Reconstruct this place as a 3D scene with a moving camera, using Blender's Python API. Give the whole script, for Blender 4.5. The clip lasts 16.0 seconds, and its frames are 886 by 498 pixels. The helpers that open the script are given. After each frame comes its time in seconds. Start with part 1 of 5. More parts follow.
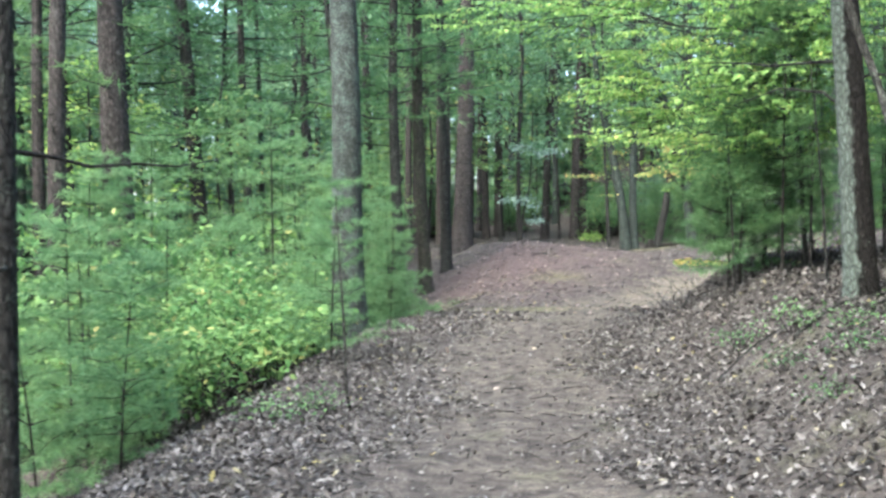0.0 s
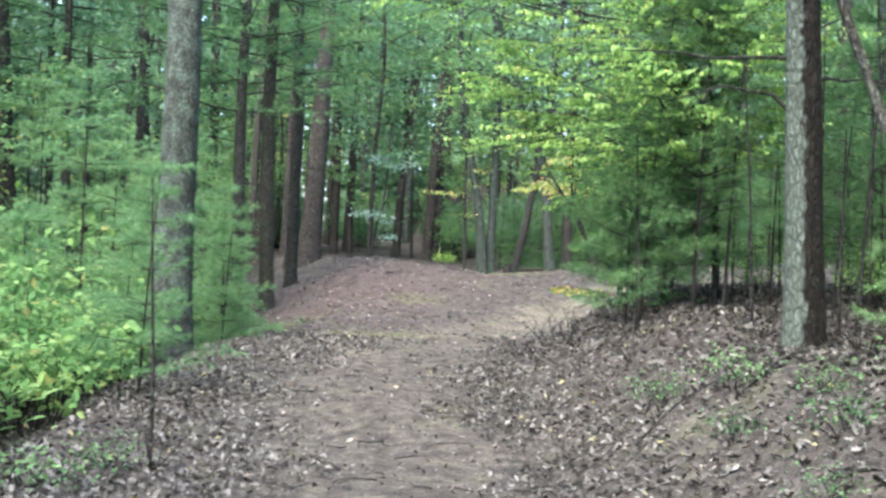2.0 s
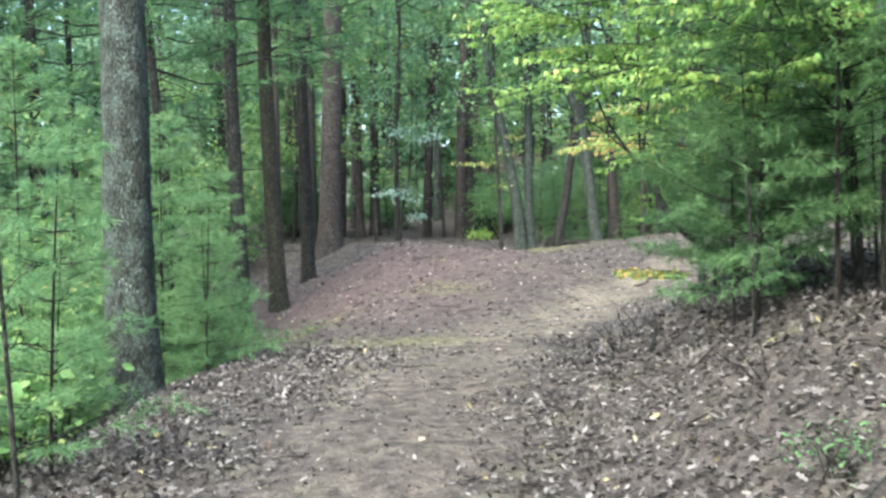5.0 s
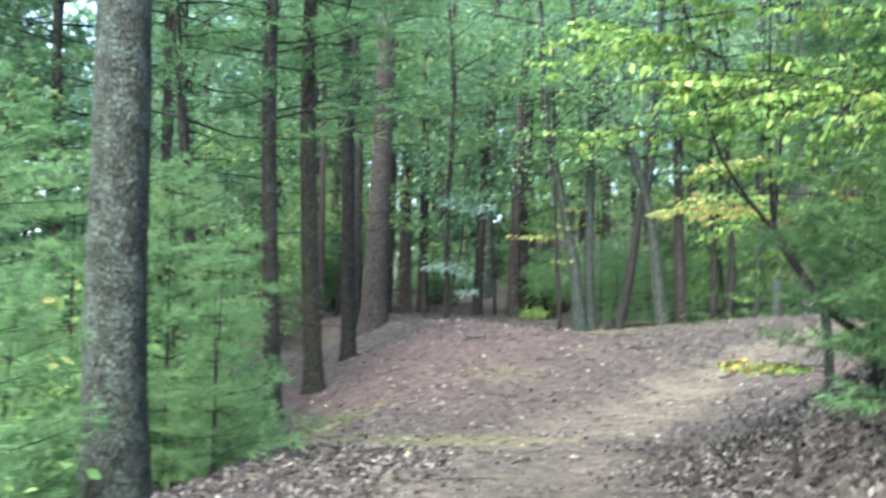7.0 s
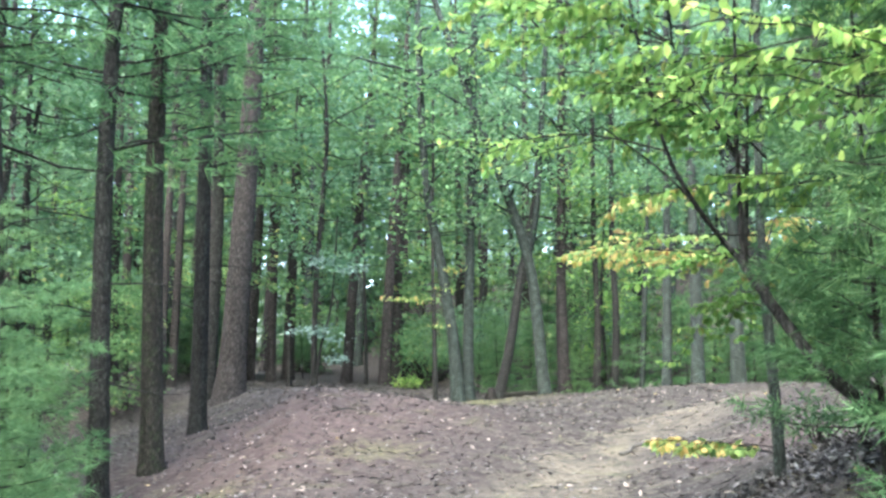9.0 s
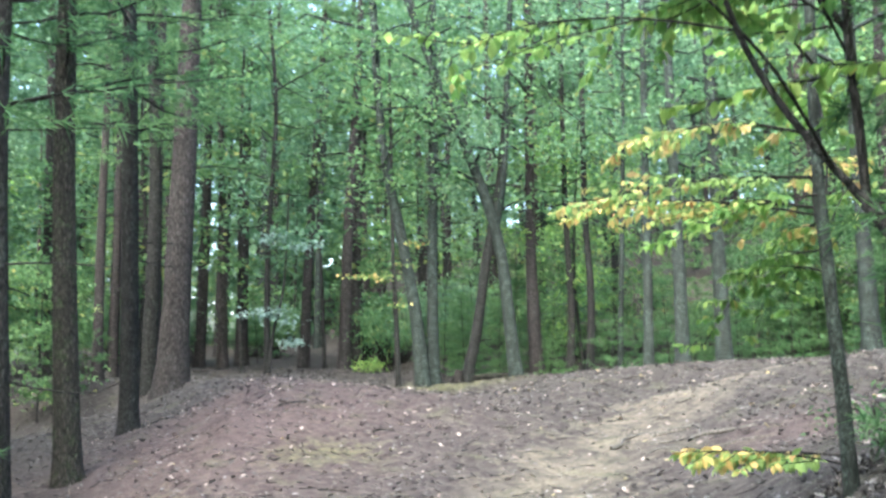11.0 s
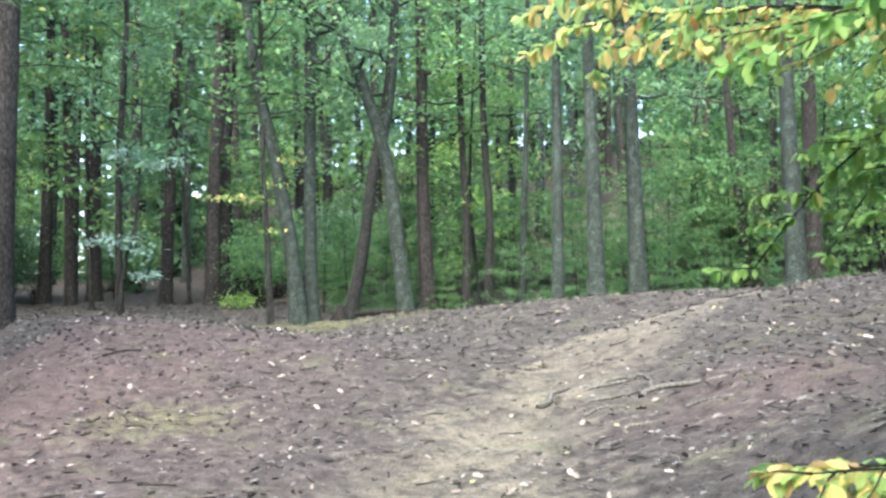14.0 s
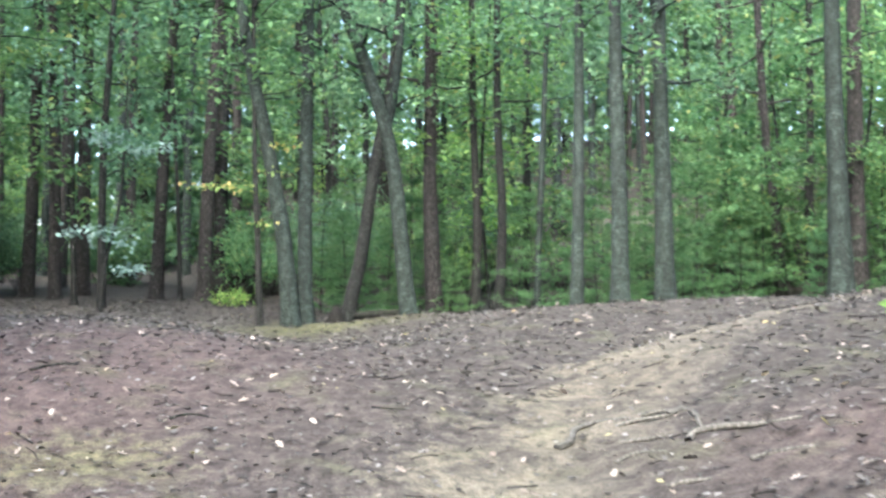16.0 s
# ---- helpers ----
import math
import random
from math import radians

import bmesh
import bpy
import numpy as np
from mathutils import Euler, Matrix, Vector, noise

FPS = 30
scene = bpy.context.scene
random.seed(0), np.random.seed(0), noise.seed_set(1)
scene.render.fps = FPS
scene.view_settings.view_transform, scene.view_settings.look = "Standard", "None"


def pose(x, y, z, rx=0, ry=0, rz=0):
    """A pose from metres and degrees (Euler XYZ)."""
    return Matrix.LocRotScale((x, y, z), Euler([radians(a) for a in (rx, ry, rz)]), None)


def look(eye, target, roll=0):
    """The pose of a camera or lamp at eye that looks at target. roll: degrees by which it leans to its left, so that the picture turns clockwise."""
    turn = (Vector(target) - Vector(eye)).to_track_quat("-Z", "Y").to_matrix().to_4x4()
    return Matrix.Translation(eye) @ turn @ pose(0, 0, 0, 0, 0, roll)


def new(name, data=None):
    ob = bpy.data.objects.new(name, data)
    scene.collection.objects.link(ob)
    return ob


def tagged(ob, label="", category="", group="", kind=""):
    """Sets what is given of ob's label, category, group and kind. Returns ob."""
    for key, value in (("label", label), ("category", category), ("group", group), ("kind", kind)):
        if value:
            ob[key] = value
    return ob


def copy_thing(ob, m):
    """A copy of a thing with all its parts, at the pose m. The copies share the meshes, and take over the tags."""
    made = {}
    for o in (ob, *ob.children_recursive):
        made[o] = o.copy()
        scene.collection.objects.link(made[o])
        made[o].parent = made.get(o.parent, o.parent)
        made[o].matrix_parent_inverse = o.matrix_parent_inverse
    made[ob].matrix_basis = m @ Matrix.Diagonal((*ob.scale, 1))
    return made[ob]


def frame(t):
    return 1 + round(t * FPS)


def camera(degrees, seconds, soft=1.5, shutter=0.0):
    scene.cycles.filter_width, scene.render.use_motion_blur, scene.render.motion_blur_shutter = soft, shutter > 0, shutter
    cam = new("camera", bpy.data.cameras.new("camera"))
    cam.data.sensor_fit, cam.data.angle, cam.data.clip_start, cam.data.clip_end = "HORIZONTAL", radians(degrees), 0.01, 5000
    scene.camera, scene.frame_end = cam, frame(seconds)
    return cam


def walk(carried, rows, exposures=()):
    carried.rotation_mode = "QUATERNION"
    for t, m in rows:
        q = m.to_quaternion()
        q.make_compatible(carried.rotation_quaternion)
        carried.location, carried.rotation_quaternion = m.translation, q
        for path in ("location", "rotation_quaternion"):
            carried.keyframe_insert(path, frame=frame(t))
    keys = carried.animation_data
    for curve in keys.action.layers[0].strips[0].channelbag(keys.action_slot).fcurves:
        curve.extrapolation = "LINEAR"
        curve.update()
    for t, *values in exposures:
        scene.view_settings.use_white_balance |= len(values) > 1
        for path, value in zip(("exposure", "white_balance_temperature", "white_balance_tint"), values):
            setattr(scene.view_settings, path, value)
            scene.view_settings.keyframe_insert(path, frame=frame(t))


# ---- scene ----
cam = camera(47.2, 16.0, 2.7, 0.4)
EXPOSURES = [(0, 3.42, 6100, 8.0), (5, 3.44, 6150, 7.5), (8, 3.56, 6000, 7.0), (12, 3.48, 6050, 7.5), (16, 3.47, 6050, 7.5)]
SKY, SUN = 0.15, 1.0
PATH = [
    (0, (0.074, -0.037, 1.475), (0.06, 1.963, 1.469), -0.6),
    (0.5, (0.141, 0.607, 1.453), (0.232, 2.605, 1.466), 1.5),
    (1, (0.036, 1.23, 1.455), (0.351, 3.204, 1.434), 1.6),
    (1.5, (0.022, 1.81, 1.443), (0.27, 3.794, 1.499), 4.2),
    (2, (0.007, 2.318, 1.429), (0.298, 4.297, 1.464), 2.8),
    (2.5, (0.117, 2.82, 1.365), (0.439, 4.792, 1.433), -0.2),
    (3, (0.207, 3.328, 1.423), (0.495, 5.307, 1.452), 1.5),
    (3.2, (0.233, 3.547, 1.453), (0.542, 5.522, 1.453), 1.0),
    (5.3, (0.546, 5.7, 1.611), (0.74, 7.691, 1.593), -1.9),
    (5.5, (0.571, 5.919, 1.611), (0.735, 7.912, 1.614), -1.7),
    (6, (0.514, 6.47, 1.603), (0.744, 8.456, 1.654), 0.8),
    (6.5, (0.584, 7.021, 1.604), (0.704, 9.016, 1.679), -2.3),
    (6.9, (0.574, 7.472, 1.6), (0.676, 9.466, 1.718), -1.6),
    (7, (0.566, 7.592, 1.6), (0.695, 9.583, 1.737), 0.4),
    (7.5, (0.58, 8.06, 1.58), (0.824, 10.034, 1.789), 0.8),
    (8, (0.612, 8.567, 1.618), (0.795, 10.541, 1.884), 0.1),
    (8.5, (0.595, 9.097, 1.633), (0.855, 11.061, 1.911), 1.5),
    (8.7, (0.656, 9.355, 1.578), (0.999, 11.306, 1.857), 1.1),
    (10.8, (1.194, 11.59, 1.698), (1.632, 13.524, 1.955), -0.4),
    (11, (1.212, 11.775, 1.717), (1.663, 13.71, 1.948), -0.8),
    (11.5, (1.365, 12.319, 1.695), (1.876, 14.242, 1.898), -2.6),
    (12, (1.482, 12.84, 1.716), (2.015, 14.76, 1.89), 0.8),
    (12.5, (1.618, 13.347, 1.736), (2.312, 15.22, 1.845), 1.3),
    (13, (1.766, 13.799, 1.771), (2.473, 15.665, 1.908), 1.3),
    (13.5, (1.821, 14.331, 1.783), (2.514, 16.202, 1.915), 1.1),
    (14, (1.969, 14.81, 1.754), (2.643, 16.69, 1.85), -1.2),
    (14.5, (2.163, 15.241, 1.813), (2.804, 17.134, 1.909), -0.4),
    (15, (2.319, 15.707, 1.848), (3.046, 17.569, 1.915), -0.4),
    (15.5, (2.563, 16.149, 1.836), (3.288, 18.011, 1.902), -0.9),
    (16, (2.724, 16.589, 1.875), (3.374, 18.478, 1.963), -0.2),
]
walk(cam, [(t, look(eye, target, roll)) for t, eye, target, roll in PATH], EXPOSURES)

# ---- world, sun and sky ----
world = bpy.data.worlds.new("forest_sky")
scene.world = world
world.use_nodes = True
wn = world.node_tree.nodes
sky = wn.new("ShaderNodeTexSky")
sky.sky_type = 'NISHITA'
sky.sun_disc = False
sky.sun_elevation = radians(48)
sky.sun_rotation = radians(217)
sky.dust_density = 4.0
wn["Background"].inputs["Strength"].default_value = SKY
world.node_tree.links.new(sky.outputs[0], wn["Background"].inputs[0])
sun_data = bpy.data.lights.new("sun", 'SUN')
sun_data.energy, sun_data.angle, sun_data.color = SUN, radians(65), (1.0, 0.97, 0.92)
sun = new("sun", sun_data)
sun.matrix_world = look((-12, -16, 22), (0, 0, 0))

# ---- materials ----


def mat(name, rough=0.8, spec=0.3):
    m = bpy.data.materials.new(name)
    m.use_nodes = True
    b = m.node_tree.nodes["Principled BSDF"]
    b.inputs["Roughness"].default_value = rough
    b.inputs["Specular IOR Level"].default_value = spec
    return m, m.node_tree.nodes, m.node_tree.links, b


def ramp(n, stops):
    r = n.new("ShaderNodeValToRGB")
    els = r.color_ramp.elements
    els[0].position, els[0].color = stops[0][0], (*stops[0][1], 1)
    els[1].position, els[1].color = stops[-1][0], (*stops[-1][1], 1)
    for p, c in stops[1:-1]:
        els.new(p).color = (*c, 1)
    return r


def tex(n, l, kind, scale, stretch=(1, 1, 1), detail=6.0, space="Object"):
    co = n.new("ShaderNodeTexCoord")
    mp = n.new("ShaderNodeMapping")
    mp.inputs["Scale"].default_value = stretch
    t = n.new(kind)
    t.inputs["Scale"].default_value = scale
    if "Detail" in t.inputs:
        t.inputs["Detail"].default_value = detail
    l.new(co.outputs[space], mp.inputs[0])
    l.new(mp.outputs[0], t.inputs["Vector"])
    return t


def mixc(n, l, fac, a, b, kind='MIX'):
    m = n.new("ShaderNodeMix")
    m.data_type, m.blend_type = 'RGBA', kind
    for s, v in ((m.inputs[0], fac), (m.inputs[6], a), (m.inputs[7], b)):
        if isinstance(v, (int, float)):
            s.default_value = v
        elif isinstance(v, tuple):
            s.default_value = (*v, 1)
        else:
            l.new(v, s)
    return m.outputs[2]


def bark(name, dark, mid, lichen, lichen_amount=0.5, scale=1.0, bump=1.0, side=None):
    """Cracked bark with lichen; side: the way that the lit, lichened flank faces, with shade painted dark on the other.
    """
    m, n, l, b = mat(name, 0.92, 0.15)
    plates = tex(n, l, "ShaderNodeTexVoronoi", 21 * scale, (1, 1, 0.4))
    plates.feature = 'DISTANCE_TO_EDGE'
    grain = tex(n, l, "ShaderNodeTexNoise", 34 * scale, (1, 1, 0.3), 8)
    blot = tex(n, l, "ShaderNodeTexNoise", 8, (1, 1, 0.7), 5)
    fleck = tex(n, l, "ShaderNodeTexNoise", 55, (1, 1, 0.8), 6)
    r1 = ramp(n, [(0.30, dark), (0.62, mid)])
    l.new(grain.outputs[0], r1.inputs[0])
    gap = ramp(n, [(0.0, (0.18, 0.18, 0.18)), (0.24, (1, 1, 1))])
    l.new(plates.outputs[0], gap.inputs[0])
    c = r1.outputs[0]
    add = n.new("ShaderNodeMath")
    add.operation = 'MULTIPLY'
    l.new(blot.outputs[0], add.inputs[0])
    l.new(fleck.outputs[0], add.inputs[1])
    t0 = 0.36 - 0.16 * lichen_amount
    r2 = ramp(n, [(t0, (0, 0, 0)), (t0 + 0.10, (0.85, 0.85, 0.85))])
    l.new(add.outputs[0], r2.inputs[0])
    c = mixc(n, l, r2.outputs[0], c, lichen)
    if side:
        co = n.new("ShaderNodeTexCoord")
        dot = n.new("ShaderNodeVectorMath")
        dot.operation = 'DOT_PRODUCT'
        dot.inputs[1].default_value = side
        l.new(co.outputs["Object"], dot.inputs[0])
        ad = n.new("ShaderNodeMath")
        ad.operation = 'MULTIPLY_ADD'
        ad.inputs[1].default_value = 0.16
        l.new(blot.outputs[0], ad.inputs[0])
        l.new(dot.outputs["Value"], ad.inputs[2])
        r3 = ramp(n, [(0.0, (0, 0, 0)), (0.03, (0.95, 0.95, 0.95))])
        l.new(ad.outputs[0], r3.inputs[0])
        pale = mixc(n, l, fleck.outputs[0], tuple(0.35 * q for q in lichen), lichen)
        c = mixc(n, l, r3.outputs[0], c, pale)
    c = mixc(n, l, 0.9, c, gap.outputs[0], 'MULTIPLY')
    info = n.new("ShaderNodeObjectInfo")
    vr = ramp(n, [(0, (0.72, 0.74, 0.74)), (1, (1.08, 1.08, 1.04))])
    l.new(info.outputs["Random"], vr.inputs[0])
    c = mixc(n, l, 1.0, c, vr.outputs[0], 'MULTIPLY')
    l.new(c, b.inputs["Base Color"])
    hgt = n.new("ShaderNodeMath")
    hgt.operation = 'ADD'
    l.new(grain.outputs[0], hgt.inputs[0])
    l.new(gap.outputs[0], hgt.inputs[1])
    bp = n.new("ShaderNodeBump")
    bp.inputs["Strength"].default_value, bp.inputs["Distance"].default_value = 1.0 * bump, 0.035
    l.new(hgt.outputs[0], bp.inputs["Height"])
    l.new(bp.outputs[0], b.inputs["Normal"])
    return m


def leaf_material(name, stops, through_amount=0.45, rough=0.62):
    """Leaves that let light through; each leaf takes its own colour."""
    m, n, l, b = mat(name, rough, 0.15)
    geo = n.new("ShaderNodeNewGeometry")
    r = ramp(n, [(at, tuple(0.88 * q + 0.12 * (0.3 * c[0] + 0.6 * c[1] + 0.1 * c[2]) for q in c)) for at, c in stops])
    l.new(geo.outputs["Random Per Island"], r.inputs[0])
    info = n.new("ShaderNodeObjectInfo")
    vr = ramp(n, [(0, (0.8, 0.85, 0.85)), (1, (1.2, 1.1, 1.0))])
    l.new(info.outputs["Random"], vr.inputs[0])
    mott = tex(n, l, "ShaderNodeTexNoise", 18, (1, 1, 1), 3)
    mr = ramp(n, [(0.3, (0.8, 0.8, 0.8)), (0.7, (1.15, 1.15, 1.15))])
    l.new(mott.outputs[0], mr.inputs[0])
    c = mixc(n, l, 1.0, r.outputs[0], vr.outputs[0], 'MULTIPLY')
    c = mixc(n, l, 1.0, c, mr.outputs[0], 'MULTIPLY')
    l.new(c, b.inputs["Base Color"])
    tr = n.new("ShaderNodeBsdfTranslucent")
    l.new(c, tr.inputs[0])
    ms = n.new("ShaderNodeMixShader")
    ms.inputs[0].default_value = through_amount
    l.new(b.outputs[0], ms.inputs[1])
    l.new(tr.outputs[0], ms.inputs[2])
    l.new(ms.outputs[0], n["Material Output"].inputs[0])
    return m


M_OAK = bark("oak_bark", (0.030, 0.036, 0.032), (0.108, 0.126, 0.113), (0.18, 0.24, 0.213), 0.85, 1.5)
M_ROOT = bark("worn_root", (0.13, 0.122, 0.108), (0.25, 0.235, 0.21), (0.3, 0.29, 0.26), 0.3, 1.5, 0.3)
M_PINE = bark("pine_bark", (0.034, 0.030, 0.029), (0.100, 0.089, 0.084), (0.170, 0.180, 0.162), 0.3, 0.8)
M_DARK = bark("dark_bark", (0.020, 0.020, 0.019), (0.070, 0.069, 0.064), (0.125, 0.150, 0.124), 0.45)
M_GREY = bark("smooth_grey_bark", (0.022, 0.028, 0.025), (0.055, 0.068, 0.061), (0.102, 0.142, 0.122), 0.75, 1.4, 0.35)
M_OAK_SHADE = bark("shaded_oak_bark", (0.017, 0.016, 0.014), (0.074, 0.072, 0.064), (0.150, 0.180, 0.150), 0.45)
# lichen on the lit flank; near-black bark colour stands for shade on the other
M_OAK_SIDE = bark("lichened_half_shaded_oak_bark", (0.010, 0.009, 0.008), (0.030, 0.027, 0.024), (0.26, 0.32, 0.275), 0.0, 1.1, 1.0, (-0.82, 0.57, -0.04))
M_TWIG = bark("twig_bark", (0.018, 0.016, 0.015), (0.055, 0.05, 0.044), (0.12, 0.12, 0.10), 0.2, 2.0, 0.5)
M_MOSS = bark("mossy_bark", (0.026, 0.025, 0.022), (0.082, 0.077, 0.066), (0.085, 0.13, 0.06), 0.45)

M_NEEDLE = leaf_material("pine_needles", [(0, (0.068, 0.165, 0.064)), (0.5, (0.112, 0.243, 0.099)), (1, (0.175, 0.322, 0.127))], 0.5)
M_NEEDLE_D = leaf_material("deep_pine_needles", [(0, (0.045, 0.124, 0.046)), (0.5, (0.075, 0.178, 0.068)), (1, (0.125, 0.25, 0.09))], 0.5)
M_LEAF = leaf_material("green_leaves", [(0, (0.065, 0.16, 0.06)), (0.5, (0.105, 0.23, 0.085)), (0.92, (0.17, 0.31, 0.10)), (1, (0.32, 0.34, 0.09))], 0.5)
M_LEAF_B = leaf_material("blue_green_leaves", [(0, (0.07, 0.16, 0.085)), (0.6, (0.11, 0.225, 0.12)), (1, (0.165, 0.30, 0.155))], 0.5)
M_LEAF_Y = leaf_material("yellow_green_leaves", [(0, (0.105, 0.262, 0.052)), (0.5, (0.195, 0.375, 0.08)), (0.95, (0.28, 0.44, 0.105)), (1, (0.46, 0.43, 0.12))], 0.5)
M_LEAF_AUT = leaf_material("turning_beech_leaves", [(0, (0.15, 0.31, 0.08)), (0.5, (0.28, 0.42, 0.11)), (0.68, (0.52, 0.46, 0.13)), (0.92, (0.56, 0.41, 0.14)), (1, (0.40, 0.24, 0.10))], 0.5)
M_SHRUB = leaf_material("bright_shrub_leaves", [(0, (0.055, 0.150, 0.045)), (0.5, (0.112, 0.250, 0.072)), (0.97, (0.20, 0.34, 0.105)), (1, (0.38, 0.36, 0.117))], 0.5)
M_SILVER = leaf_material("silvery_leaves", [(0, (0.17, 0.28, 0.23)), (1, (0.32, 0.45, 0.40))], 0.35)
M_PALE = leaf_material("pale_fallen_leaves", [(0, (0.10, 0.088, 0.078)), (0.5, (0.19, 0.172, 0.16)), (0.95, (0.30, 0.285, 0.27)), (1, (0.42, 0.35, 0.12))], 0.12, 0.75)
M_LITTER = leaf_material("fallen_leaves", [(0, (0.020, 0.017, 0.016)), (0.25, (0.040, 0.036, 0.033)), (0.5, (0.061, 0.056, 0.054)), (0.8, (0.104, 0.098, 0.096)), (0.985, (0.195, 0.19, 0.186)), (1, (0.25, 0.225, 0.08))], 0.12, 0.75)


def ground_material():
    m, n, l, b = mat("forest_floor", 0.95, 0.12)
    worn = n.new("ShaderNodeAttribute")
    worn.attribute_name = "worn"
    duff = n.new("ShaderNodeAttribute")
    duff.attribute_name = "duff"
    big = tex(n, l, "ShaderNodeTexNoise", 0.9, (1, 1, 1), 5)
    med = tex(n, l, "ShaderNodeTexNoise", 7, (1, 1, 1), 8)
    fine = tex(n, l, "ShaderNodeTexNoise", 55, (1, 1, 1), 6)
    bits = tex(n, l, "ShaderNodeTexVoronoi", 24, (1, 1, 1))
    warp = tex(n, l, "ShaderNodeTexNoise", 14, (1, 1, 1), 4)
    old = bits.inputs["Vector"].links[0].from_socket
    off = n.new("ShaderNodeVectorMath")
    off.operation = 'MULTIPLY_ADD'
    off.inputs[1].default_value = (0.12, 0.12, 0.12)
    l.new(warp.outputs["Color"], off.inputs[0])
    l.new(old, off.inputs[2])
    l.new(off.outputs[0], bits.inputs["Vector"])
    litter = ramp(n, [(0.25, (0.016, 0.015, 0.014)), (0.5, (0.034, 0.031, 0.028)), (0.75, (0.060, 0.054, 0.050))])
    l.new(med.outputs[0], litter.inputs[0])
    dirt = ramp(n, [(0.3, (0.044, 0.040, 0.033)), (0.5, (0.070, 0.064, 0.052)), (0.68, (0.112, 0.103, 0.081))])
    l.new(big.outputs[0], dirt.inputs[0])
    red = ramp(n, [(0.3, (0.030, 0.023, 0.022)), (0.7, (0.064, 0.050, 0.047))])
    l.new(med.outputs[0], red.inputs[0])
    c = mixc(n, l, duff.outputs["Fac"], litter.outputs[0], red.outputs[0])
    edge = n.new("ShaderNodeMath")
    edge.operation = 'ADD'
    l.new(worn.outputs["Fac"], edge.inputs[0])
    sh = n.new("ShaderNodeMath")
    sh.operation = 'MULTIPLY_ADD'
    sh.inputs[1].default_value, sh.inputs[2].default_value = 1.4, -0.7
    l.new(med.outputs[0], sh.inputs[0])
    l.new(sh.outputs[0], edge.inputs[1])
    er = ramp(n, [(0.25, (0, 0, 0)), (0.95, (0.54, 0.54, 0.54))])
    l.new(edge.outputs[0], er.inputs[0])
    c = mixc(n, l, er.outputs[0], c, dirt.outputs[0])
    sand = n.new("ShaderNodeAttribute")
    sand.attribute_name = "sand"
    patch = tex(n, l, "ShaderNodeTexNoise", 1.9, (1, 1, 1), 5)
    pr = ramp(n, [(0.38, (0.3, 0.3, 0.3)), (0.6, (1, 1, 1))])
    l.new(patch.outputs[0], pr.inputs[0])
    sp = n.new("ShaderNodeMath")
    sp.operation = 'MULTIPLY'
    l.new(sand.outputs["Fac"], sp.inputs[0])
    l.new(pr.outputs[0], sp.inputs[1])
    sm = n.new("ShaderNodeMath")
    sm.operation = 'ADD'
    l.new(sp.outputs[0], sm.inputs[0])
    l.new(sh.outputs[0], sm.inputs[1])
    sr = ramp(n, [(0.28, (0, 0, 0)), (1.05, (0.55, 0.55, 0.55))])
    l.new(sm.outputs[0], sr.inputs[0])
    c = mixc(n, l, sr.outputs[0], c, (0.118, 0.108, 0.079))
    green = n.new("ShaderNodeAttribute")
    green.attribute_name = "moss"
    gm = n.new("ShaderNodeMath")
    gm.operation = 'ADD'
    l.new(green.outputs["Fac"], gm.inputs[0])
    l.new(sh.outputs[0], gm.inputs[1])
    gr = ramp(n, [(0.2, (0, 0, 0)), (0.9, (0.65, 0.65, 0.65))])
    l.new(gm.outputs[0], gr.inputs[0])
    c = mixc(n, l, gr.outputs[0], c, (0.082, 0.088, 0.038))
    moss = tex(n, l, "ShaderNodeTexNoise", 1.7, (1, 1, 1), 6)
    mr = ramp(n, [(0.56, (0, 0, 0)), (0.74, (0.4, 0.4, 0.4))])
    l.new(moss.outputs[0], mr.inputs[0])
    c = mixc(n, l, mr.outputs[0], c, (0.07, 0.074, 0.042))
    fr = ramp(n, [(0.3, (0.5, 0.5, 0.5)), (0.7, (1.42, 1.4, 1.38))])
    l.new(fine.outputs[0], fr.inputs[0])
    c = mixc(n, l, 1.0, c, fr.outputs[0], 'MULTIPLY')
    br = ramp(n, [(0.0, (0.5, 0.48, 0.46)), (0.3, (0.88, 0.87, 0.86)), (0.75, (1.05, 1.05, 1.05)), (1.0, (1.6, 1.58, 1.55))])
    l.new(bits.outputs["Color"], br.inputs[0])
    c = mixc(n, l, 0.75, c, br.outputs[0], 'MULTIPLY')
    l.new(c, b.inputs["Base Color"])
    bp = n.new("ShaderNodeBump")
    bp.inputs["Strength"].default_value, bp.inputs["Distance"].default_value = 0.7, 0.03
    hs = n.new("ShaderNodeMath")
    hs.operation = 'ADD'
    l.new(med.outputs[0], hs.inputs[0])
    l.new(fine.outputs[0], hs.inputs[1])
    l.new(hs.outputs[0], bp.inputs["Height"])
    l.new(bp.outputs[0], b.inputs["Normal"])
    return m


M_GROUND = ground_material()

# ---- mesh helpers ----
RNG = np.random.default_rng(7)


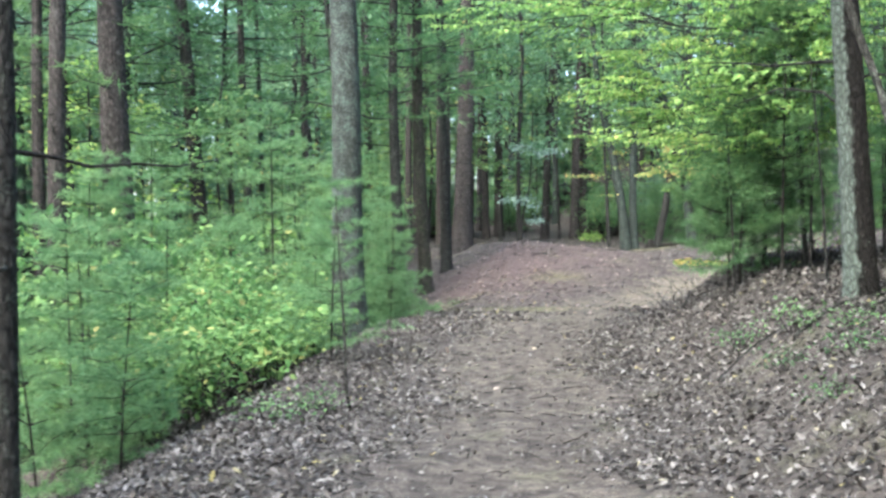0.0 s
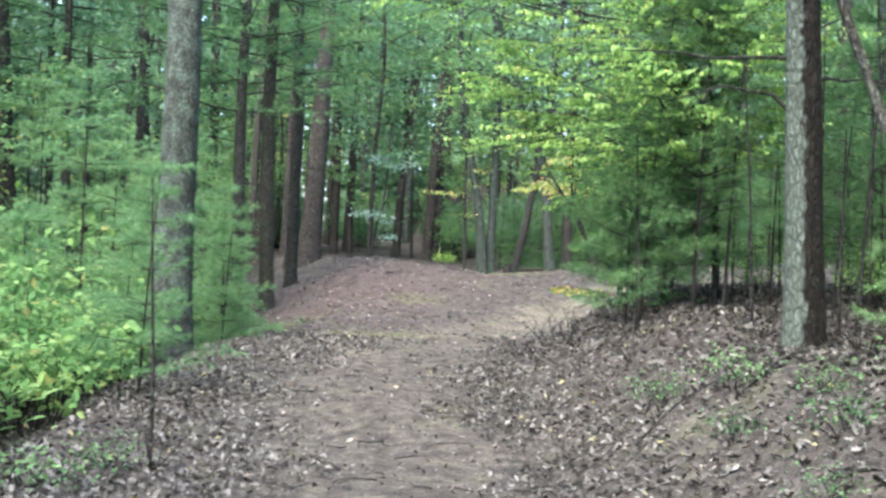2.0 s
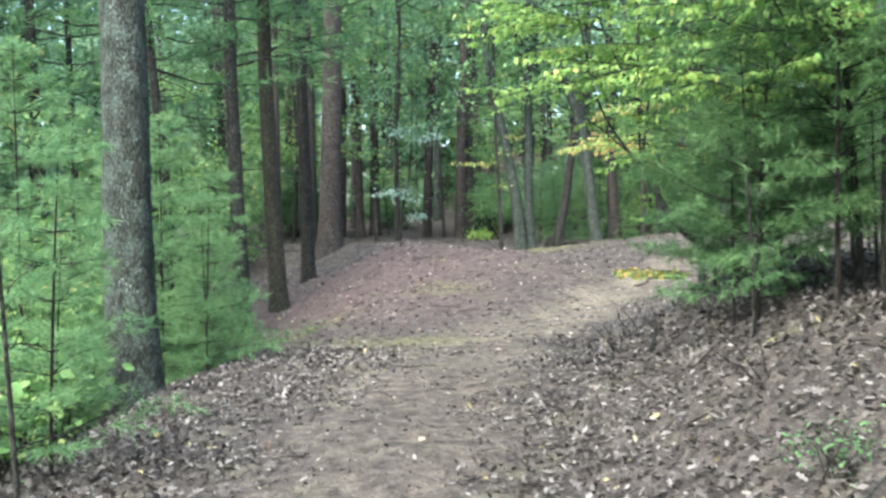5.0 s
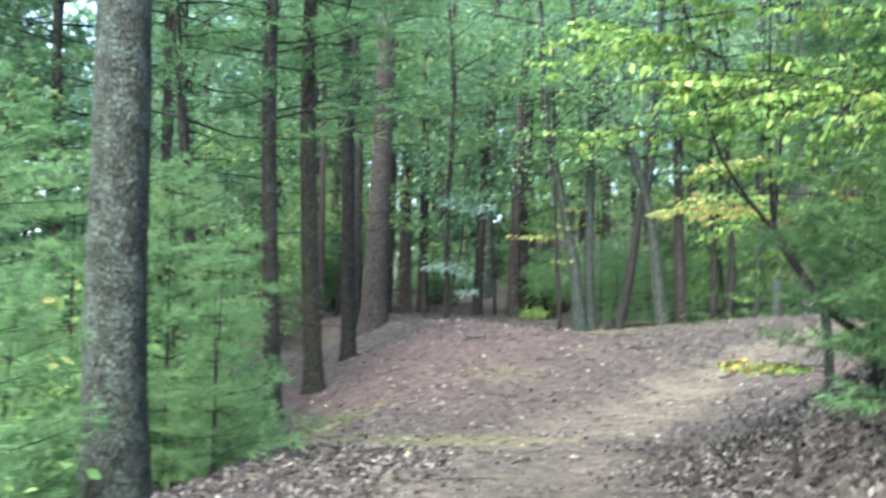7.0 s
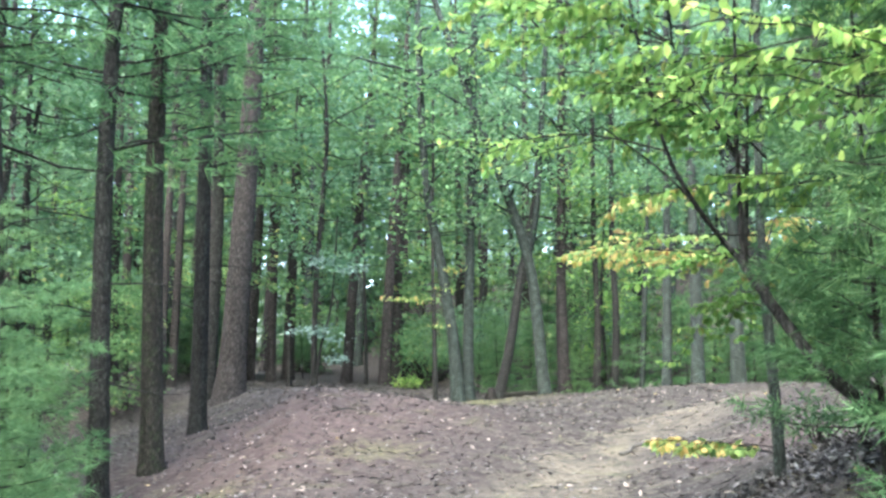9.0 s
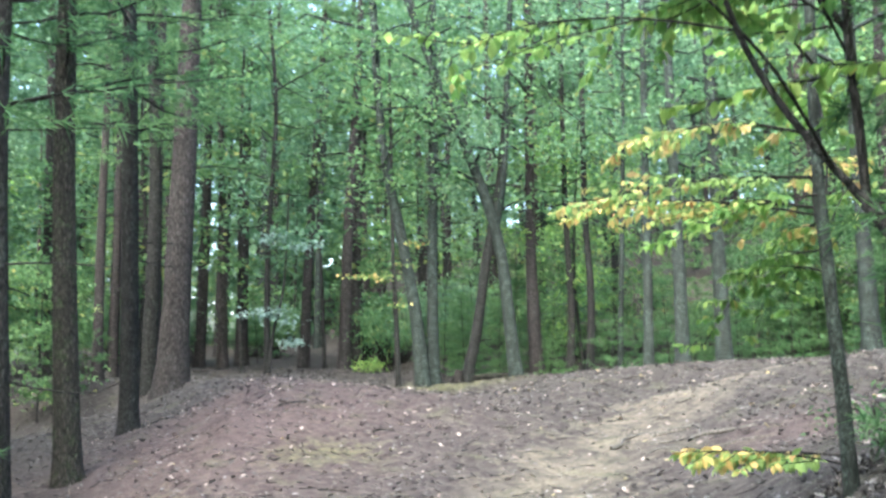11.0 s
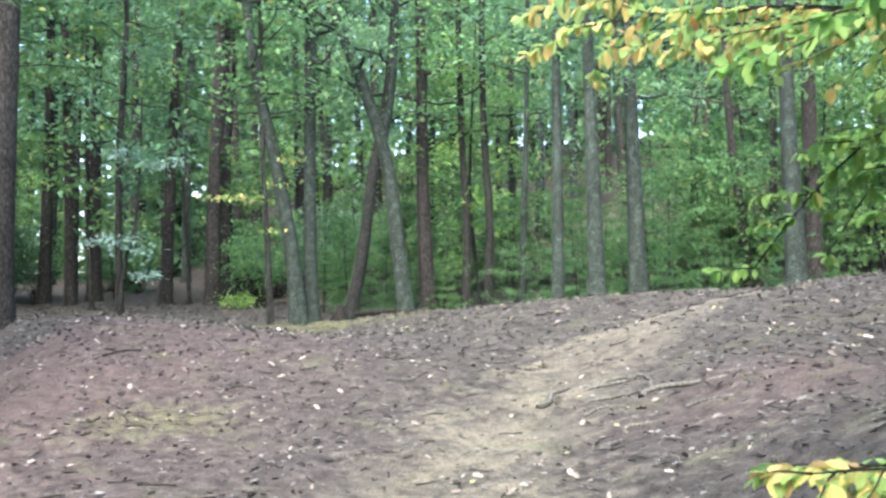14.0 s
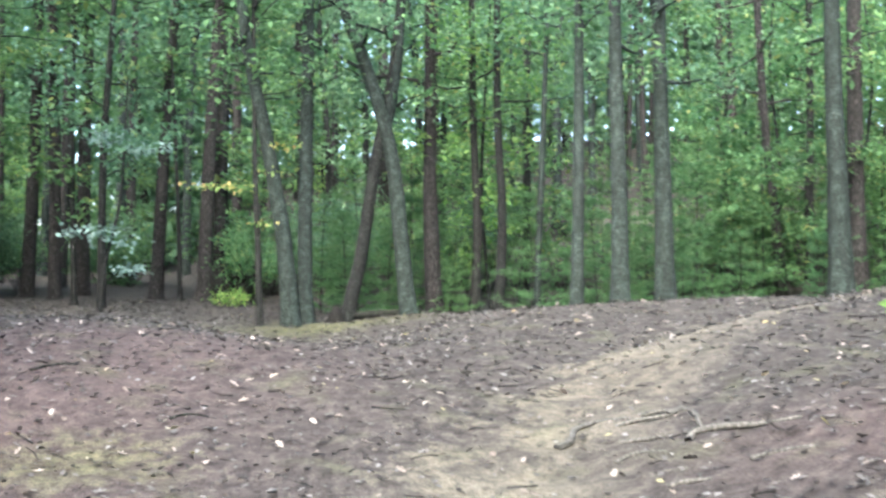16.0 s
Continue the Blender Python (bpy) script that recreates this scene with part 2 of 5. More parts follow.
def make_mesh(name, verts, faces, material, smooth=False):
    """A mesh from an (n, 3) array and an (m, k) array of corner numbers."""
    me = bpy.data.meshes.new(name)
    faces = np.asarray(faces, dtype=np.int32)
    k = faces.shape[1]
    me.vertices.add(len(verts))
    me.vertices.foreach_set("co", np.asarray(verts, dtype=np.float32).ravel())
    me.loops.add(faces.size)
    me.loops.foreach_set("vertex_index", faces.ravel())
    me.polygons.add(len(faces))
    me.polygons.foreach_set("loop_start", np.arange(0, faces.size, k, dtype=np.int32))
    me.polygons.foreach_set("loop_total", np.full(len(faces), k, dtype=np.int32))
    if smooth:
        me.polygons.foreach_set("use_smooth", np.ones(len(faces), dtype=bool))
    me.update(calc_edges=True)
    me.validate()
    me.materials.append(material)
    return me


JOINED = {"branchwork", "foliage", "deadwood"}


def part(name, me, parent, label=""):
    ob = new(name, me)
    ob.parent = parent
    if label:
        ob["label"] = label
    if name in JOINED:
        ob["kind"] = "stuff"
    return ob


def smooth01(v):
    v = np.clip(v, 0, 1)
    return v * v * (3 - 2 * v)


class Bits:
    """Collects pieces of one mesh."""

    def __init__(self):
        self.v, self.f, self.n = [], [], 0

    def add(self, v, f):
        self.v.append(v)
        self.f.append(np.asarray(f) + self.n)
        self.n += len(v)

    def mesh(self, name, material, smooth=False):
        return make_mesh(name, np.concatenate(self.v), np.concatenate(self.f), material, smooth)


def tube(points, radii, sides=8, rough=0.0, rng=RNG):
    """A tapered tube along points; rough: uneven radius as a share of it."""
    p = np.asarray(points, float)
    r = np.asarray(radii, float)
    d = np.gradient(p, axis=0)
    d /= np.linalg.norm(d, axis=1, keepdims=True) + 1e-9
    ref = np.where(np.abs(d[:, 2:3]) > 0.9, np.array([[1.0, 0, 0]]), np.array([[0, 0, 1.0]]))
    u = np.cross(d, ref)
    u /= np.linalg.norm(u, axis=1, keepdims=True) + 1e-9
    w = np.cross(d, u)
    a = np.linspace(0, 2 * np.pi, sides, endpoint=False)
    rr = r[:, None] * np.ones(sides)[None]
    if rough:
        waves = 1 + rough * (0.5 * np.sin(a * 3 + rng.uniform(0, 6)) + 0.35 * np.sin(a * 5 + rng.uniform(0, 6)))[None]
        rr = rr * waves * (1 + rough * 0.6 * rng.standard_normal(rr.shape))
    v = p[:, None] + rr[..., None] * (np.cos(a)[None, :, None] * u[:, None] + np.sin(a)[None, :, None] * w[:, None])
    k = len(p)
    i, j = np.meshgrid(np.arange(k - 1), np.arange(sides), indexing="ij")
    j2 = (j + 1) % sides
    f = np.stack([i * sides + j, i * sides + j2, (i + 1) * sides + j2, (i + 1) * sides + j], -1).reshape(-1, 4)
    return v.reshape(-1, 3), f


def curve_points(a, b, bend=0.1, k=8, rng=RNG):
    a, b = np.asarray(a, float), np.asarray(b, float)
    t = np.linspace(0, 1, k)[:, None]
    off = rng.standard_normal(3) * bend * np.linalg.norm(b - a)
    wig = rng.standard_normal((k, 3)) * bend * 0.12 * np.linalg.norm(b - a)
    wig[0] = 0
    return a + (b - a) * t + off * np.sin(np.pi * t) + wig


def spline(knots, k=24):
    """A smooth line through a few knots."""
    q = np.asarray(knots, float)
    s = np.linspace(0, len(q) - 1, k)
    i = np.clip(s.astype(int), 0, len(q) - 2)
    u = (s - i)[:, None]
    p0, p1, p2, p3 = q[np.maximum(i - 1, 0)], q[i], q[i + 1], q[np.minimum(i + 2, len(q) - 1)]
    return 0.5 * ((2 * p1) + (-p0 + p2) * u + (2 * p0 - 5 * p1 + 4 * p2 - p3) * u * u + (-p0 + 3 * p1 - 3 * p2 + p3) * u ** 3)


LEAF_SIMPLE = (np.array([[0, 0, 0], [0.27, 0.5, 0.07], [0, 1, 0], [-0.27, 0.5, 0.07]]), np.array([[0, 1, 2], [0, 2, 3]]))
LEAF_OVAL = (np.array([[0, 0, 0], [0.2, 0.22, 0.05], [0.28, 0.5, 0.07], [0.16, 0.8, 0.04], [0, 1, -0.05], [-0.16, 0.8, 0.04], [-0.28, 0.5, 0.07], [-0.2, 0.22, 0.05], [0, 0.5, 0]]),
             np.array([[8, 0, 1], [8, 1, 2], [8, 2, 3], [8, 3, 4], [8, 4, 5], [8, 5, 6], [8, 6, 7], [8, 7, 0]]))
LEAF_LOBED = (np.array([[0, 0, 0], [0.22, 0.2, 0.06], [0.1, 0.36, 0.0], [0.34, 0.55, 0.14], [0.13, 0.68, 0.02], [0.2, 0.9, 0.1], [0, 1, 0.02], [-0.2, 0.88, 0.08], [-0.12, 0.68, 0.0], [-0.34, 0.52, 0.16], [-0.1, 0.36, 0.0], [-0.22, 0.2, 0.05]]),
              np.array([[0, 1, 2], [0, 2, 10], [0, 10, 11], [2, 3, 4], [2, 4, 8], [2, 8, 10], [8, 9, 10], [4, 5, 6], [4, 6, 8], [6, 7, 8]]))


def leaves_np(pos, size, tilt=0.5, shape=LEAF_SIMPLE, rng=RNG, droop=0.0, heading=None):
    """Leaves at pos: turned at random about the vertical and tilted by about tilt radians."""
    k = len(pos)
    yaw = rng.uniform(0, 2 * np.pi, k) if heading is None else heading + rng.normal(0, 0.7, k)
    tx = rng.normal(-droop, tilt, k)
    ty = rng.normal(0, tilt, k)
    tv, tf = shape
    v = np.repeat(tv[None], k, 0) * np.asarray(size).reshape(-1, 1, 1)
    c, s = np.cos(ty)[:, None], np.sin(ty)[:, None]
    v = np.stack([v[..., 0] * c + v[..., 2] * s, v[..., 1], -v[..., 0] * s + v[..., 2] * c], -1)
    c, s = np.cos(tx)[:, None], np.sin(tx)[:, None]
    v = np.stack([v[..., 0], v[..., 1] * c - v[..., 2] * s, v[..., 1] * s + v[..., 2] * c], -1)
    c, s = np.cos(yaw)[:, None], np.sin(yaw)[:, None]
    v = np.stack([v[..., 0] * c - v[..., 1] * s, v[..., 0] * s + v[..., 1] * c, v[..., 2]], -1)
    v = v + np.asarray(pos)[:, None]
    f = tf[None] + (np.arange(k) * len(tv))[:, None, None]
    return v.reshape(-1, 3), f.reshape(-1, 3)


# ---- lie of the land ----


def trail_x(y):
    return np.interp(y, [-20, 0, 7, 12, 16, 20, 22, 24, 26, 27.5, 30], [-1.0, 0.1, 0.6, 0.9, 1.6, 3.3, 4.6, 6.3, 8.9, 12, 20])


def bank_x(y):
    return np.interp(y, [-20, 0, 7, 12, 15, 17, 20, 21.6, 23, 26, 30], [0.6, 1.4, 1.8, 2.2, 2.7, 3.6, 4.4, 4.9, 5.2, 6.5, 14])


def land(x, y, fine=True):
    """Height of the ground at x, y."""
    x, y = np.asarray(x, float), np.asarray(y, float)
    z = 0
    for o in (-0.8, -0.4, 0, 0.4, 0.8):
        z = z + np.interp(y + o, [-20, 0, 4, 7.3, 10, 13, 15.5, 17.5, 20, 22.5, 24, 26, 28, 30, 34, 38, 44, 60, 100],
                          [0.2, 0.0, -0.03, -0.06, -0.10, 0.15, 0.29, 0.30, 0.30, 0.46, 0.66, 1.12, 1.42, 1.56, 1.52, 1.42, 1.65, 2.6, 4.5]) / 5
    d = np.maximum(x - bank_x(y), 0)
    amp = np.interp(y, [-10, 16, 21, 26, 30], [0.95, 0.95, 0.62, 0.38, 0.1])
    z = z + amp * smooth01(d / np.interp(y, [17, 21], [1.9, 3.2])) + 0.07 * np.clip(d - 1.4, 0, 12)
    xl = np.interp(y, [-20, 0, 8, 11, 14, 18, 22, 26, 30, 36, 44], [-2.2, -2.2, -2.0, -1.7, -1.2, -0.4, 0.9, 1.6, 2.0, 0.5, -6])
    d = np.maximum(xl - x, 0)
    z = z - 1.8 * (1 - np.exp(-d * 0.3))
    hill = 0.12 * np.maximum(x - 11, 0) * smooth01((y - 36) / 8) + 0.12 * np.maximum(y - 37, 0) * smooth01((x - 6) / 6)
    z = z + np.minimum(hill, 9)
    z = z - 0.55 * np.exp(-((x - 5.9) ** 2 / 4.0 + (y - 32.0) ** 2 / 16.0)) + 0.26 * np.exp(-((x - 14) ** 2 / 30.0 + (y - 30.0) ** 2 / 9.0))
    z = z + 0.05 * np.exp(-((x - 3.2) ** 2 + (y - 29) ** 2) / 6.0)
    if fine:
        z = z + 0.025 * np.sin(x * 1.9 + 0.7 * np.sin(y * 1.3)) * np.sin(y * 1.6 + x * 0.4) + 0.012 * np.sin(x * 5.3 + y * 2.1) * np.sin(y * 4.7 - x)
    return z


def wear(x, y):
    d = np.abs(x - trail_x(y))
    half = np.interp(y, [0, 15, 20, 22, 27, 40], [1.0, 1.1, 1.2, 1.05, 1.25, 1.4])
    w = 1 - smooth01((d - half * 0.55) / (half * 0.9))
    return w * np.interp(y, [-5, 0, 14, 18, 22, 40], [0.42, 0.42, 0.5, 0.72, 1.0, 0.8])


def duffness(x, y):
    a = np.exp(-(((x - 2.6) / 2.6) ** 2 + ((y - 27.5) / 2.4) ** 2))
    b = np.exp(-(((x - 7.6) / 1.2) ** 2 + ((y - 21.8) / 1.0) ** 2))
    c = np.exp(-(((x - 1.0) / 2.5) ** 2 + ((y - 24) / 3.5) ** 2)) * 0.9
    return np.clip(a + 0.8 * b + c, 0, 1)


def sandiness(x, y):
    """Pale sand laid bare along the trodden line up the mound."""
    line = np.interp(y, [15, 17.6, 18.2, 19.4, 21.4, 22.8, 24, 25, 26, 27.5, 29], [0.8, 1.7, 2.3, 3.3, 4.5, 5.1, 5.9, 6.9, 8.0, 10.5, 14])
    half = np.interp(y, [15, 18, 22, 25, 28], [0.3, 0.6, 1.0, 1.3, 1.6])
    a = np.exp(-((x - line) / half) ** 2) * np.interp(y, [15, 17.5, 20, 26, 28, 30], [0, 0.6, 0.95, 0.95, 0.6, 0])
    b = 0.45 * np.exp(-(((x - 6.2) / 1.3) ** 2 + ((y - 20.9) / 0.5) ** 2))
    return np.clip(a + b, 0, 1)


def mossiness(x, y):
    a = np.exp(-(((x + 0.2) / 1.0) ** 2 + ((y - 22.6) / 1.1) ** 2))
    b = 0.75 * np.exp(-(((x - 1.2) / 1.6) ** 2 + ((y - 18.6) / 0.8) ** 2))
    c = 0.55 * np.exp(-(((x - 2.6) / 0.9) ** 2 + ((y - 24.2) / 0.6) ** 2))
    d = 0.8 * np.exp(-(((x - 7.0) / 2.2) ** 2 + ((y - 35.2) / 1.2) ** 2))
    return np.clip(a + b + c + d, 0, 1)


def build_ground():
    xs = np.concatenate([np.linspace(-900, -40, 12), np.linspace(-36, -8, 24), np.arange(-7, 15, 0.1), np.linspace(15.2, 45, 40), np.linspace(50, 900, 12)])
    ys = np.concatenate([np.linspace(-600, -20, 10), np.linspace(-18, 1, 24), np.arange(1.2, 36, 0.1), np.linspace(36.3, 80, 60), np.linspace(90, 1500, 14)])
    gx, gy = np.meshgrid(xs, ys, indexing="ij")
    gz = land(gx, gy)
    lump = RNG.normal(0, 1, gx.shape)
    lump = (lump + np.roll(lump, 1, 0) + np.roll(lump, 1, 1) + np.roll(lump, (1, 1), (0, 1))) / 4
    gz = gz + 0.016 * lump * (np.abs(gx - 4) < 11)
    v = np.stack([gx, gy, gz], -1).reshape(-1, 3)
    a, b = len(xs), len(ys)
    i, j = np.meshgrid(np.arange(a - 1), np.arange(b - 1), indexing="ij")
    f = np.stack([i * b + j, (i + 1) * b + j, (i + 1) * b + j + 1, i * b + j + 1], -1).reshape(-1, 4)
    me = make_mesh("ground", v, f, M_GROUND, True)
    for name, fn in (("worn", wear), ("duff", duffness), ("sand", sandiness), ("moss", mossiness)):
        at = me.attributes.new(name, 'FLOAT', 'POINT')
        at.data.foreach_set("value", fn(gx, gy).ravel().astype(np.float32))
    tagged(new("ground", me), "brown forest floor with a worn dirt trail", "ground", kind="structure")


build_ground()

# ---- kinds of plants ----


def thing(name, x, y, label, category, group="", sink=0.04):
    ob = new(name)
    ob.location = (x, y, float(land(x, y, False)) - sink)
    return tagged(ob, label, category, group)


def trunk_mesh(name, knots, r0, r1, material, sides=14, rough=0.05, flare=0.5, k=30, rng=RNG):
    p = spline(knots, k)
    t = np.linspace(0, 1, k)
    z = p[:, 2] - p[0, 2]
    r = (r0 + (r1 - r0) * t) * (1 + flare * np.exp(-np.maximum(z, 0) / (1.6 * r0 + 0.02)))
    v, f = tube(p, r, sides, rough, rng)
    return make_mesh(name, v, f, material, True)


def limb_mesh(name, paths, material, sides=6):
    b = Bits()
    for p, r0, r1 in paths:
        b.add(*tube(p, np.linspace(r0, r1, len(p)), sides, 0.06))
    return b.mesh(name, material, True)


def crown_leaves(name, sprays, per, spread, flat, size, material, shape=LEAF_SIMPLE, tilt=0.45, droop=0.25, rng=RNG):
    """Leaves in flat sprays round the points given."""
    s = np.asarray(sprays)
    c = np.repeat(s, per, 0)
    pos = c + rng.standard_normal(c.shape) * np.array([spread, spread, flat])
    v, f = leaves_np(pos, size * rng.uniform(0.65, 1.25, len(pos)), tilt, shape, rng, droop)
    return make_mesh(name, v, f, material)


def needle_tufts(centres, dirs, length, width, per, rng=RNG):
    """Bundles of needles that fan out forwards along each shoot."""
    k = len(centres)
    d = np.repeat(dirs, per, 0) * 0.75 + rng.standard_normal((k * per, 3)) * 0.55
    d /= np.linalg.norm(d, axis=1, keepdims=True)
    c = np.repeat(centres, per, 0) + rng.standard_normal((k * per, 3)) * 0.012
    side = np.cross(d, rng.standard_normal((k * per, 3)))
    side /= np.linalg.norm(side, axis=1, keepdims=True)
    ln = (length * rng.uniform(0.7, 1.2, k * per))[:, None]
    sag = np.zeros_like(d)
    sag[:, 2] = -0.12
    a = c - side * width * 0.5
    b = c + side * width * 0.5
    e = c + (d + sag) * ln
    v = np.stack([a, b, e], 1).reshape(-1, 3)
    return v, np.arange(k * per * 3).reshape(-1, 3)


def pine_sapling(height, width, base=0.15, seed=1, per=11, material=None, whorls=9, name="pine_sapling", needle=0.13, nwidth=0.01, step=0.075):
    """A young white pine: thin stem, whorls of shoots, feathery needles."""
    rng = np.random.default_rng(seed)
    ob = new(name)
    lean = rng.normal(0, 0.05, 2) * height
    knots = [(0, 0, -0.1), (lean[0] * 0.3, lean[1] * 0.3, height * 0.4), (lean[0], lean[1], height)]
    stem = spline(knots, 20)
    part("trunk", trunk_mesh("trunk", knots, 0.008 + 0.005 * height, 0.004, M_TWIG, 7, 0.05, 0.3, 16, rng), ob)
    limbs, cs, ds = [], [], []
    for w in range(whorls):
        u = base + (0.97 - base) * (w + rng.uniform(-0.25, 0.25)) / (whorls - 1)
        u = min(max(u, 0.05), 0.98)
        o = np.array([np.interp(u, np.linspace(0, 1, 20), stem[:, i]) for i in range(3)])
        reach = width * (0.22 + 0.78 * (1 - u) ** 0.75) * rng.uniform(0.75, 1.15)
        a0 = rng.uniform(0, 6.28)
        arms = int(rng.integers(4, 7))
        for q in range(arms):
            ang = a0 + q * 6.283 / arms + rng.normal(0, 0.25)
            ln = reach * rng.uniform(0.6, 1.15)
            tip = o + np.array([math.cos(ang) * ln, math.sin(ang) * ln, ln * rng.uniform(0.05, 0.4)])
            p = curve_points(o, tip, 0.07, 6, rng)
            limbs.append((p, 0.007, 0.0025))
            way = (tip - o) / (np.linalg.norm(tip - o) + 1e-6)
            for s in np.arange(0.3, 1.01, step / max(ln, 0.2)):
                c = o + (tip - o) * s + rng.normal(0, 0.02, 3)
                cs.append(c)
                ds.append(way)
                if rng.random() < 0.65:
                    sd = np.array([-way[1], way[0], rng.uniform(0, 0.4)]) * (1 if rng.random() < 0.5 else -1)
                    sl = ln * 0.32 * rng.uniform(0.4, 1.0)
                    for e in (0.5, 1.0):
                        cs.append(c + (sd + way * 0.5) * sl * e)
                        ds.append((sd + way * 0.8) / np.linalg.norm(sd + way * 0.8))
    for s in np.linspace(0.85, 1, 4):
        cs.append(stem[int(19 * s)])
        ds.append(np.array([0, 0, 1.0]))
    part("branchwork", limb_mesh("branches", limbs, M_TWIG, 3), ob)
    v, f = needle_tufts(np.array(cs), np.array(ds), needle, nwidth, per, rng)
    part("foliage", make_mesh("needles", v, f, material or M_NEEDLE), ob, "soft green needles")
    return ob


def broadleaf(height, r0, crown_from, width, sprays, per, size, bark_mat, leaf_mat, seed=1, spread=0.35, flat=0.10, shape=LEAF_SIMPLE, lean=(0, 0), name="broadleaf_tree", limbs_n=14, knots=None, sides=9):
    """A broadleaf tree: curved trunk, limbs and sprays of leaves at the limb ends."""
    rng = np.random.default_rng(seed)
    ob = new(name)
    if knots is None:
        w = rng.normal(0, 0.02, (2, 2)) * height
        knots = [(0, 0, -0.15), (lean[0] * 0.3 + w[0, 0], lean[1] * 0.3 + w[0, 1], height * 0.35), (lean[0] * 0.7 + w[1, 0], lean[1] * 0.7 + w[1, 1], height * 0.7), (lean[0], lean[1], height)]
    part("trunk", trunk_mesh("trunk", knots, r0, r0 * 0.45, bark_mat, sides, 0.05, 0.4, 24, rng), ob)
    p = spline(knots, 60)
    zs = p[:, 2]
    paths, cen = [], []
    for q in range(limbs_n):
        z = crown_from + (height * 0.98 - crown_from) * (q + rng.random()) / limbs_n
        i = int(np.argmin(np.abs(zs - z)))
        ang = q * 2.4 + rng.normal(0, 0.5)
        ln = width * rng.uniform(0.5, 1.1) * (0.55 + 0.45 * math.sin(math.pi * min(max((z - crown_from) / max(height - crown_from, 0.1), 0.08), 0.95)))
        tip = p[i] + np.array([math.cos(ang) * ln, math.sin(ang) * ln, ln * rng.uniform(-0.05, 0.5)])
        c = curve_points(p[i], tip, 0.10, 7, rng)
        paths.append((c, max(r0 * 0.28, 0.007), 0.004))
        m = max(int(sprays / limbs_n), 1)
        for s in rng.uniform(0.35, 1.05, m):
            cen.append(p[i] + (tip - p[i]) * s + rng.normal(0, 1, 3) * np.array([0.28, 0.28, 0.16]) * ln * 0.6)
    part("branchwork", limb_mesh("limbs", paths, bark_mat, 5 if sides > 9 else 3), ob)
    part("foliage", crown_leaves("leaves", cen, per, spread, flat, size, leaf_mat, shape, rng=rng), ob)
    return ob


def forest_pine(height, r0, seed=1, crown_from=9.0, stubs=26, lean=(0, 0), material=None, stub_low=2.0, name="pine_tree", flare=0.5, needles=True, single=False):
    """A tall pine: bare trunk with dead snags and needle boughs high up."""
    rng = np.random.default_rng(seed)
    ob = new(name)
    w = rng.normal(0, 0.006, 2) * height
    knots = [(0, 0, -0.2), (lean[0] * 0.33 + w[0], lean[1] * 0.33 + w[1], height * 0.33), (lean[0] * 0.66, lean[1] * 0.66, height * 0.66), (lean[0], lean[1], height)]
    part("trunk", trunk_mesh("trunk", knots, r0, r0 * 0.3, material or M_PINE, 18 if single else 10, 0.03, flare, 50 if single else 26, rng), ob)
    p = spline(knots, 80)
    snags, boughs, cs, ds = [], [], [], []
    for q in range(stubs):
        z = stub_low + (height * 0.75 - stub_low) * rng.random()
        i = int(np.argmin(np.abs(p[:, 2] - z)))
        a = rng.uniform(0, 6.28)
        ln = rng.uniform(0.4, 1.9)
        tip = p[i] + np.array([math.cos(a) * ln, math.sin(a) * ln, ln * rng.uniform(-0.25, 0.2)])
        snags.append((curve_points(p[i], tip, 0.09, 6, rng), 0.017, 0.004))
    if single:
        for s_ in snags:
            part("dead_branch", limb_mesh("dead_branch", [s_], M_DARK, 5), ob)
    elif snags:
        part("deadwood", limb_mesh("dead_branches", snags, M_DARK, 5), ob, "bare dead branch stubs")
    if needles:
        boughs_n = 38 if single else 24
        for q in range(boughs_n):
            z = crown_from + (height - crown_from) * (q + rng.random()) / boughs_n
            i = int(np.argmin(np.abs(p[:, 2] - z)))
            a = q * 2.4
            ln = rng.uniform(1.2, 2.6) * (1.15 - 0.8 * (z - crown_from) / (height - crown_from))
            tip = p[i] + np.array([math.cos(a) * ln, math.sin(a) * ln, ln * rng.uniform(-0.1, 0.3)])
            boughs.append((curve_points(p[i], tip, 0.06, 6, rng), 0.03, 0.006))
            for s in np.linspace(0.25, 1, 9):
                for e in range(3):
                    cs.append(p[i] + (tip - p[i]) * s + rng.normal(0, 0.2, 3) * np.array([1, 1, 0.3]))
                    ds.append((tip - p[i]) / ln)
        part("branchwork", limb_mesh("boughs", boughs, M_DARK, 3), ob)
        v, f = needle_tufts(np.array(cs), np.array(ds), 0.28, 0.03, 6, rng)
        part("foliage", make_mesh("needles", v, f, M_NEEDLE_D), ob, "dark green needle boughs")
    return ob


def put(ob, x, y, rz=0.0, s=1.0, sink=0.04, sz=None):
    m = Matrix.Translation((x, y, float(land(x, y, False)) - sink)) @ Matrix.Rotation(rz, 4, 'Z')
    ob.matrix_basis = m @ Matrix.Diagonal((s, s, sz or s, 1))
    return ob


def repeat(ob, x, y, rz=0.0, s=1.0, sink=0.04):
    """Another of the same kind, turned and scaled."""
    m = Matrix.Translation((x, y, float(land(x, y, False)) - sink)) @ Matrix.Rotation(rz, 4, 'Z')
    c = copy_thing(ob, m)
    c.scale = (s, s, s * random.uniform(0.92, 1.1))
    return c

